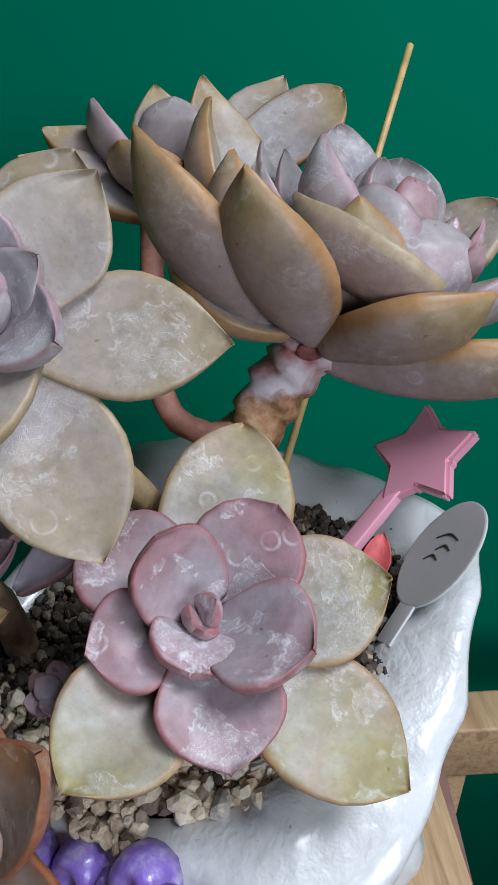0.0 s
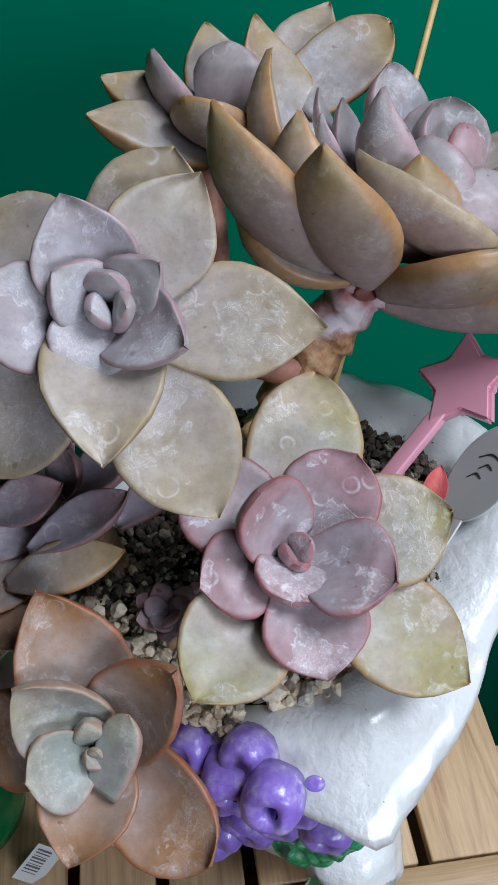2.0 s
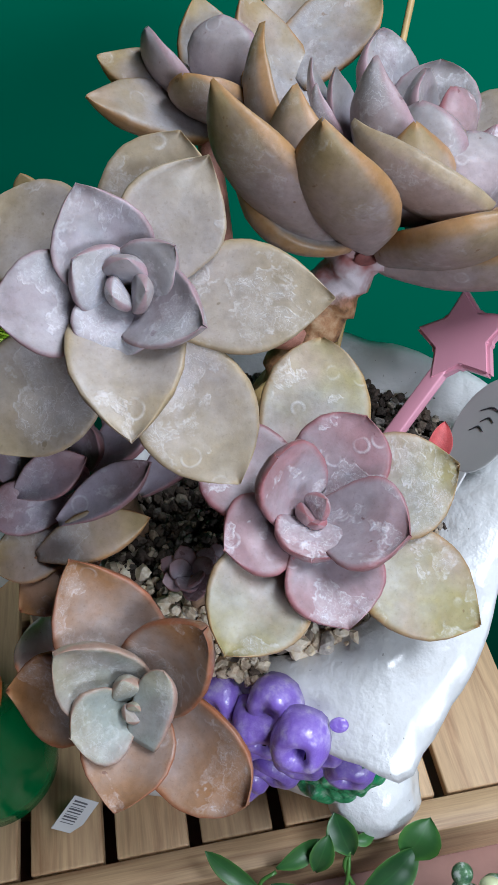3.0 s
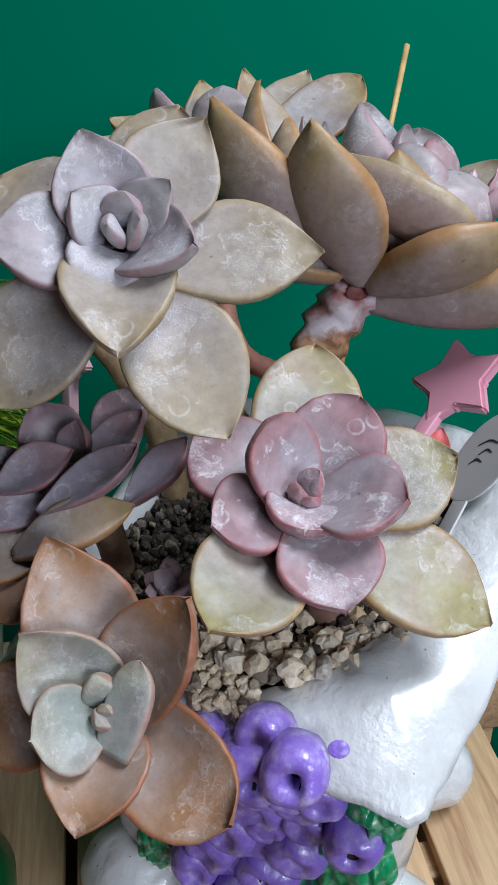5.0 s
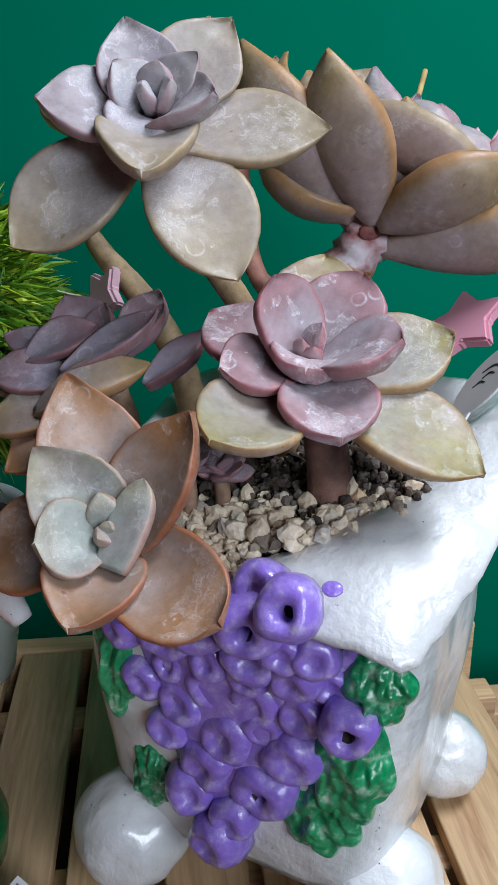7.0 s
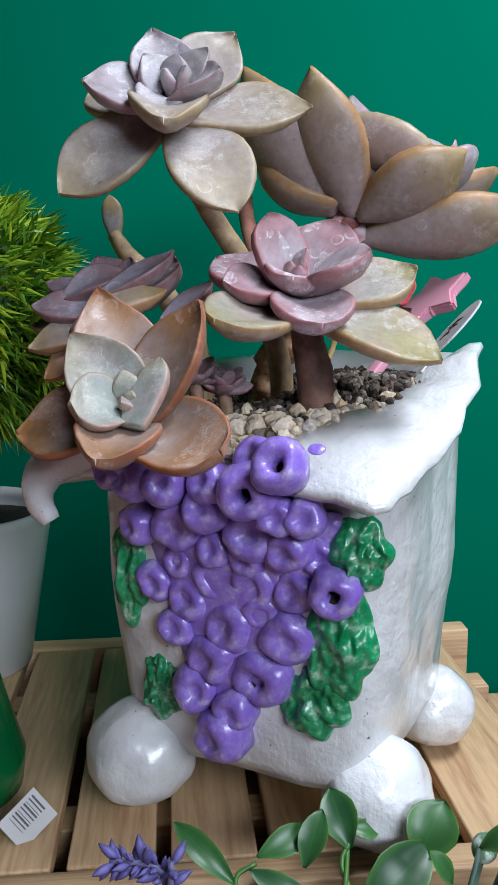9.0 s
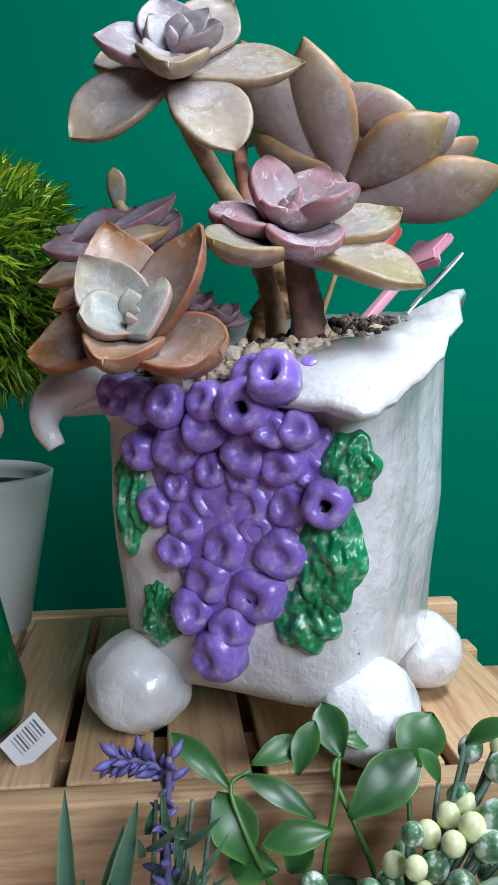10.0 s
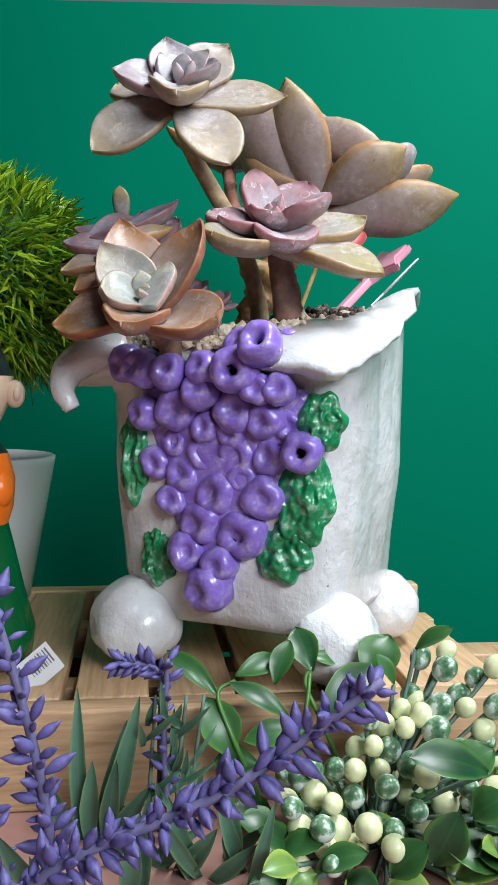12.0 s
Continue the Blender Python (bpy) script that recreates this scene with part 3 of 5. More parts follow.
def relief_leaf(w, h, seed):
    bm = bmesh.new()
    bmesh.ops.create_icosphere(bm, subdivisions=5, radius=1)
    for v in bm.verts:
        c = v.co.copy()
        a = math.atan2(c.z, c.x)
        lobes = 1 + 0.07 * math.sin(a * 6 + seed) + 0.1 * noise.noise(Vector((a * 3, seed, 0)))
        b = noise.noise(Vector((c.x * 2.4, c.z * 2.4, seed * 2.0)))
        b2 = noise.noise(Vector((c.x * 6, c.z * 6, seed * 2.0)))
        v.co = Vector((c.x * w * lobes, c.y * 0.0062 * (1 + 0.7 * b + 0.4 * b2), c.z * h * lobes))
    return bm


for k, (u, z, w, h) in enumerate(((0.058, 0.142, 0.012, 0.0155), (0.049, 0.103, 0.0155, 0.023), (0.037, 0.076, 0.0165, 0.0175), (-0.05, 0.122, 0.011, 0.026), (-0.036, 0.067, 0.0115, 0.018))):
    g = part("relief_leaf", relief_leaf(w, h, k + 1.3), LEAF_GLAZE, pot)
    g.matrix_local = pose(u, -half_at(z) + 0.001, z, -3, 0, u * 250 if abs(u) > 0.045 else 0)

# ---------------- soil and gravel ----------------
SOIL_Z = 0.182


def soil_rise(u, v):
    t = max(0.0, min(1.0, (u + v + 0.03) / 0.1))
    mound = 0.012 * math.exp(-((u - 0.022) ** 2 + (v + 0.018) ** 2) / 0.0013)
    return 0.015 * t * t * (3 - 2 * t) + mound


bm = bmesh.new()
rings = []
for f in (1.0, 0.8, 0.6, 0.4, 0.2, 0.04):
    ring = [square_point(2 * math.pi * k / 60, 0.0705 * f) for k in range(60)]
    ring = [Vector((max(-0.07, min(0.0635, p.x)), max(-0.0695, min(0.066, p.y)), 0)) for p in ring]
    rings.append([p + Vector((0, 0, SOIL_Z - 0.003 + soil_rise(p.x, p.y) + 0.003 * noise.noise(p * 60))) for p in ring])
grid_faces(bm, rings)
soil = tagged(link("soil", bm, SOIL_AND_HOLE_SHADE), "dark potting soil filling the ceramic planter", "soil", kind="stuff")
soil.matrix_world = POT_M


def stones(n, seed, name, mat, back):
    rnd = random.Random(seed)
    bm = bmesh.new()
    proto = bmesh.new()
    bmesh.ops.create_icosphere(proto, subdivisions=2, radius=1)
    base = [v.co.copy() for v in proto.verts]
    faces = [[v.index for v in f.verts] for f in proto.faces]
    proto.free()
    verts, fcs = [], []
    for k in range(n):
        u, w = rnd.uniform(-0.069, 0.069), rnd.uniform(-0.07, 0.066)
        if Vector((u, w, 0)).length > square_point(math.atan2(w, u), 0.073).length - rim_at(math.degrees(math.atan2(w, u)))[3] + 0.0015 or u > 0.061 or w > 0.063 or (w - 0.2 * u > -0.054 + rnd.uniform(-0.014, 0.014)) != back:
            continue
        r = rnd.uniform(0.0009, 0.0028) if back else rnd.uniform(0.0018, 0.0046)
        m = pose(u, w, SOIL_Z + rnd.uniform(-0.003, 0.003) + soil_rise(u, w) + 0.002 * max(0, -w) / 0.066, rnd.uniform(0, 360), rnd.uniform(0, 360), rnd.uniform(0, 360))
        sc = (r * rnd.uniform(0.7, 1.2), r * rnd.uniform(0.6, 1.0), r * rnd.uniform(0.6, 1.0))
        o = len(verts)
        off = Vector((k * 1.7, k * 0.9, 0))
        for b in base:
            j = 1 + 0.45 * noise.noise(b * 1.3 + off) + rnd.uniform(-0.05, 0.05)
            verts.append(m @ Vector((b.x * sc[0] * j, b.y * sc[1] * j, b.z * sc[2] * j)))
        fcs += [[o + i for i in f] for f in faces]
    # stones spilt over the low front of the rim
    for k in range(0 if back else 90):
        u, w = rnd.uniform(-0.036, 0.014), rnd.uniform(-0.083, -0.07)
        r = rnd.uniform(0.0018, 0.0038)
        m = pose(u, w, 0.1825 - max(0.0, -w - 0.0735) * 0.35 + rnd.uniform(-0.001, 0.001), rnd.uniform(0, 360), rnd.uniform(0, 360), rnd.uniform(0, 360))
        o = len(verts)
        off = Vector((k * 2.3, 40 + k * 0.7, 0))
        verts += [m @ (b * r * (0.85 + 0.45 * noise.noise(b * 1.3 + off))) for b in base]
        fcs += [[o + i for i in f] for f in faces]
    bm.free()
    me = bpy.data.meshes.new(name)
    me.from_pydata(verts, [], fcs)
    me.materials.append(mat)
    return me


gravel = tagged(new("gravel", stones(4600, 5, "gravel", GRAVEL, False)), "cream and grey crushed stone covering the soil", "gravel", kind="stuff")
gravel.matrix_world = POT_M
crumbs = tagged(new("soil_crumbs", stones(6400, 9, "soil_crumbs", CRUMB, True)), "brown and grey soil crumbs round the stems", "soil", kind="stuff")
crumbs.matrix_world = POT_M

# ---------------- succulents ----------------
# tall grey rosette
A = tagged(holder("succulent", (0.035, 0.225, 0.18)), "tall grey-mauve succulent rosette with pointed olive-edged leaves", "succulent", "succulents in the planter")


def at_home(ob, home):
    """Parts are built in world places; this seats them under their thing."""
    for c in ob.children_recursive:
        if c.parent == ob:
            c.matrix_parent_inverse = ob.matrix_world.inverted()


a_axis = Vector((0.05, -0.74, 0.67)).normalized()
a_base = Vector((-0.009, 0.208, 0.316))
rosette(A, a_base, a_axis, [
    ((0.051, 0.198, 0.317), 0.033, GREY_LEAF, 0.02, 0.05, 0.0),
    ((0.019, 0.171, 0.272), 0.036, GREY_LEAF, 0.05, 0.08, 0.0, SPOON),
    ((-0.054, 0.186, 0.281), 0.036, GREY_LEAF, 0.03, 0.1, 0.0, SPOON),
    ((-0.046, 0.235, 0.334), 0.035, GREY_LEAF, 0.0, 0.06, -0.002, ROUND),
    ((0.012, 0.231, 0.354), 0.034, GREY_LEAF, 0.0, 0.06, -0.004, ROUND, -10),
    ((-0.009, 0.161, 0.304), 0.033, GREY_LEAF, 0.06, 0.13, 0.005, BROAD),
    ((-0.045, 0.193, 0.327), 0.029, INNER_LEAF, 0.04, 0.09, 0.005),
    ((0.0185, 0.22, 0.3525), 0.03, GREY_LEAF, 0.0, 0.12, 0.004, PROFILE, 14),
    ((-0.017, 0.212, 0.352), 0.028, INNER_LEAF, -0.04, 0.16, 0.008, BROAD),
    ((0.014, 0.178, 0.327), 0.024, INNER_LEAF, 0.02, 0.14, 0.009, BROAD),
    ((-0.016, 0.184, 0.315), 0.022, INNER_LEAF, 0.06, 0.12, 0.011, WIDE),
    ((0.008, 0.196, 0.341), 0.019, INNER_LEAF, 0.06, 0.06, 0.01, BROAD),
    ((-0.02, 0.197, 0.339), 0.02, INNER_LEAF, 0.05, 0.07, 0.011, BROAD),
    ((-0.0055, 0.195, 0.339), 0.0125, INNER_LEAF, 0.04, 0.0, 0.012, SLIM, 0, 0.4),
    ((-0.001, 0.1885, 0.3325), 0.0115, INNER_LEAF, 0.08, 0.0, 0.012, SLIM, 0, 0.42),
    ((-0.0105, 0.189, 0.3315), 0.0105, INNER_LEAF, 0.08, 0.0, 0.012, SLIM, 0, 0.45),
], 1)
part("stem", tube([(-0.009, 0.206, 0.318), (-0.006, 0.212, 0.3), (0.007, 0.217, 0.277), (0.025, 0.224, 0.248), (0.038, 0.23, 0.21), (0.04, 0.23, 0.175)], [0.0035, 0.0042, 0.0048, 0.005, 0.0055, 0.006], 24, 12, 0.12), OLIVE_STEM, A)
at_home(A, None)

# pink rosette
P = tagged(holder("succulent", (0.052, 0.185, 0.18)), "pink succulent rosette with white scale on its leaves", "succulent", "succulents in the planter")
p_axis = Vector((0.08, -0.45, 0.88)).normalized()
p_base = Vector((0.042, 0.182, 0.236))
rosette(P, p_base, p_axis, [
    ((0.0955, 0.1463, 0.2138), 0.037, OLIVE_LEAF, 0.06, 0.06, -0.002, SPOON),
    ((0.009, 0.136, 0.23), 0.036, OLIVE_LEAF, -0.02, 0.1, -0.002, SPOON),
    ((0.0945, 0.187, 0.2505), 0.038, OLIVE_LEAF, -0.04, 0.07, 0.0, SPOON),
    ((0.054, 0.234, 0.271), 0.04, OLIVE_LEAF, -0.04, 0.06, -0.002, WIDE),
    ((0.009, 0.203, 0.256), 0.035, PINK_LEAF, 0.02, 0.06, 0.0, ROUND),
    ((0.0496, 0.142, 0.2274), 0.034, PINK_LEAF, 0.03, 0.14, 0.004, SPOON),
    ((0.063, 0.195, 0.271), 0.033, PINK_LEAF, -0.02, 0.08, 0.003, WIDE),
    ((0.012, 0.1655, 0.245), 0.029, PINK_LEAF, 0.04, 0.08, 0.005, SPOON),
    ((0.0706, 0.156, 0.2555), 0.032, PINK_LEAF, 0.02, 0.1, 0.008, SPOON),
    ((0.0305, 0.1795, 0.2738), 0.028, PINK_LEAF, -0.08, 0.1, 0.008, WIDE),
    ((0.0395, 0.157, 0.246), 0.026, PINK_LEAF, 0.1, 0.12, 0.01, WIDE),
    ((0.0465, 0.171, 0.2595), 0.0105, PINK_LEAF, 0.1, 0.0, 0.01, SLIM, 0, 0.45),
    ((0.0395, 0.1695, 0.2545), 0.0095, PINK_LEAF, 0.1, 0.0, 0.01, SLIM, 0, 0.45),
    ((0.043, 0.1665, 0.2525), 0.008, PINK_LEAF, 0.1, 0.0, 0.01, SLIM, 0, 0.45),
], 31)
part("stem", tube([(0.043, 0.178, 0.243), (0.047, 0.183, 0.225), (0.051, 0.184, 0.205), (0.053, 0.185, 0.172)], [0.0045, 0.0065, 0.0078, 0.0088], 26, 16, 0.22), ROSY_STEM, P)
at_home(P, None)

# orange rosette leaning over the rim
O = tagged(holder("succulent", (-0.012, 0.165, 0.18)), "orange-brown succulent rosette with a pale green heart", "succulent", "succulents in the planter")
o_axis = Vector((-0.08, -0.72, 0.68)).normalized()
o_base = Vector((-0.021, 0.145, 0.193))
rosette(O, o_base, o_axis, [
    ((-0.038, 0.171, 0.243), 0.038, ORANGE_LEAF, -0.05, 0.14, -0.002, BROAD, 14),
    ((-0.069, 0.156, 0.187), 0.034, ORANGE_LEAF, 0.05, 0.1, 0.0),
    ((0.013, 0.106, 0.187), 0.034, ORANGE_LEAF, -0.06, 0.18, 0.0, WIDE),
    ((0.006, 0.143, 0.239), 0.032, ORANGE_LEAF, -0.05, 0.14, 0.001, BROAD, -14),
    ((-0.031, 0.109, 0.184), 0.032, ORANGE_LEAF, 0.0, 0.14, 0.003, BROAD),
    ((-0.045, 0.147, 0.2272), 0.03, GREEN_LEAF, -0.05, 0.17, 0.004, BROAD),
    ((-0.0437, 0.128, 0.203), 0.026, GREEN_LEAF, 0.02, 0.15, 0.008, ROUND),
    ((-0.0247, 0.1405, 0.2145), 0.0115, GREEN_LEAF, 0.04, 0.0, 0.01, BROAD, 0, 0.5),
    ((-0.0247, 0.1312, 0.2032), 0.008, GREEN_LEAF, 0.06, 0.0, 0.012, BROAD, 0, 0.5),
    ((-0.0215, 0.1345, 0.2075), 0.006, GREEN_LEAF, 0.06, 0.0, 0.012, SLIM, 0, 0.5)
], 61)
part("stem", tube([(-0.021, 0.142, 0.196), (-0.018, 0.15, 0.188), (-0.012, 0.16, 0.182), (-0.01, 0.165, 0.17)], [0.005, 0.006, 0.006, 0.006], 14, 12, 0.1), STEM, O)
at_home(O, None)

# dusky purple rosette behind it
M = tagged(holder("succulent", (-0.022, 0.225, 0.18)), "dusky purple succulent rosette in the shade", "succulent", "succulents in the planter")
for k, (root, tip, width, up, mat, bow, cup, plump) in enumerate([
    ((-0.052, 0.186, 0.224), (-0.0105, 0.184, 0.2425), 0.0175, (-0.25, -0.55, 0.8), BACK_LEAF, 0.1, 0.04, 0.5),
    ((-0.042, 0.189, 0.238), (-0.008, 0.194, 0.259), 0.016, (-0.35, -0.45, 0.8), PURPLE_LEAF, -0.04, 0.1, 0.42),
    ((-0.0575, 0.203, 0.239), (-0.031, 0.206, 0.2515), 0.017, (-0.3, -0.65, 0.7), PURPLE_LEAF, 0.06, 0.1, 0.4),
    ((-0.032, 0.212, 0.236), (-0.0075, 0.2245, 0.2545), 0.019, (-0.5, -0.4, 0.75), PURPLE_LEAF, -0.06, 0.12, 0.36),
    ((-0.015, 0.206, 0.228), (0.0075, 0.2175, 0.2465), 0.016, (-0.35, -0.4, 0.85), PURPLE_LEAF, -0.04, 0.1, 0.42),
    ((-0.034, 0.212, 0.238), (-0.029, 0.216, 0.258), 0.015, (-0.6, -0.75, 0.2), PURPLE_LEAF, -0.04, 0.12, 0.36),
    ((-0.036, 0.222, 0.236), (-0.047, 0.229, 0.2585), 0.024, (0.2, -0.85, 0.45), PURPLE_LEAF, -0.04, 0.14, 0.3),
    ((-0.042, 0.21, 0.237), (-0.068, 0.213, 0.2465), 0.015, (0.1, -0.6, 0.8), PURPLE_LEAF, 0.02, 0.1, 0.36),
    ((-0.04, 0.202, 0.23), (-0.072, 0.2, 0.236), 0.02, (-0.1, -0.6, 0.8), PURPLE_LEAF, 0.08, 0.08, 0.36),
    ((-0.024, 0.226, 0.236), (-0.01, 0.236, 0.2585), 0.022, (-0.4, -0.6, 0.6), PURPLE_LEAF, -0.04, 0.12, 0.32),
    ((-0.036, 0.195, 0.222), (-0.071, 0.187, 0.218), 0.022, (-0.1, -0.5, 0.85), BACK_LEAF, 0.12, 0.08, 0.3),
    ((-0.03, 0.19, 0.222), (-0.062, 0.176, 0.206), 0.022, (-0.1, -0.6, 0.8), ORANGE_LEAF, 0.1, 0.08, 0.3),
    ((-0.04, 0.214, 0.226), (-0.076, 0.216, 0.226), 0.024, (0.0, -0.4, 0.9), PURPLE_LEAF, 0.08, 0.08, 0.3),
    ((-0.034, 0.206, 0.238), (-0.04, 0.205, 0.2495), 0.012, (-0.2, -0.8, 0.5), PURPLE_LEAF, 0.0, 0.1, 0.42),
]):
    part("leaf", succulent_leaf(root, tip, width, up, bow, cup + 0.1, plump, TAPER, 91 + k, 0.02), mat, M)
part("stem", tube([(-0.028, 0.212, 0.226), (-0.025, 0.218, 0.208), (-0.022, 0.226, 0.172)], [0.005, 0.006, 0.006], 12, 10, 0.1), STEM, M)
at_home(M, None)

# bud stalk behind the purple rosette
S = tagged(holder("flower_stalk", (0.0, 0.28, 0.18)), "olive succulent stalk ending in a small mauve bud", "stalk")
part("stem", tube([(0.0, 0.275, 0.175), (-0.004, 0.28, 0.21), (-0.02, 0.295, 0.24), (-0.042, 0.312, 0.262), (-0.051, 0.318, 0.275)], [0.0065, 0.007, 0.0065, 0.0055, 0.004], 20, 12, 0.15), OLIVE_STEM, S)
part("bud", succulent_leaf((-0.05, 0.318, 0.272), (-0.053, 0.319, 0.297), 0.012, (0, -1, 0.1), 0.0, 0.0, 0.5, ROUND, 5), BACK_LEAF, S)
at_home(S, None)

# tiny offset rosettes in the shade between the heads
T = tagged(holder("succulent_offset", (0.006, 0.178, 0.183)), "cluster of tiny purple succulent offsets on the soil", "succulent")
rnd = random.Random(4)
for cx, cy, cz in ((0.0, 0.183, 0.205), (0.012, 0.186, 0.2)):
    for k in range(11):
        a, e = k * 2.399, 0.25 + 0.08 * k
        d = Vector((math.cos(a) * math.cos(e), math.sin(a) * math.cos(e) - 0.25, math.sin(e))).normalized()
        c = Vector((cx, cy, cz))
        part("leaf", succulent_leaf(c, c + d * 0.0135, 0.0085, (0, -0.4, 0.9), 0.0, 0.05, 0.3, ROUND, k), PURPLE_LEAF, T)
    part("stem", tube([(cx, cy, cz + 0.002), (cx + 0.001, cy, 0.19), (cx, cy, 0.176)], [0.003, 0.003, 0.003], 8, 8), STEM, T)
at_home(T, None)

# large leaning succulent at the back
B = tagged(holder("succulent", (0.045, 0.27, 0.18)), "large tan-mauve succulent with crowded heads on a scarred woody stem", "succulent", "succulents in the planter")


def free_leaves(plant, specs, seed):
    for k, (base, tip, width, up, mat, bow, cup, shape, *plump) in enumerate(specs):
        part("leaf", succulent_leaf(base, tip, width, up, bow, cup, plump[0] if plump else 0.28, shape, seed + k, 0.02), mat, plant)


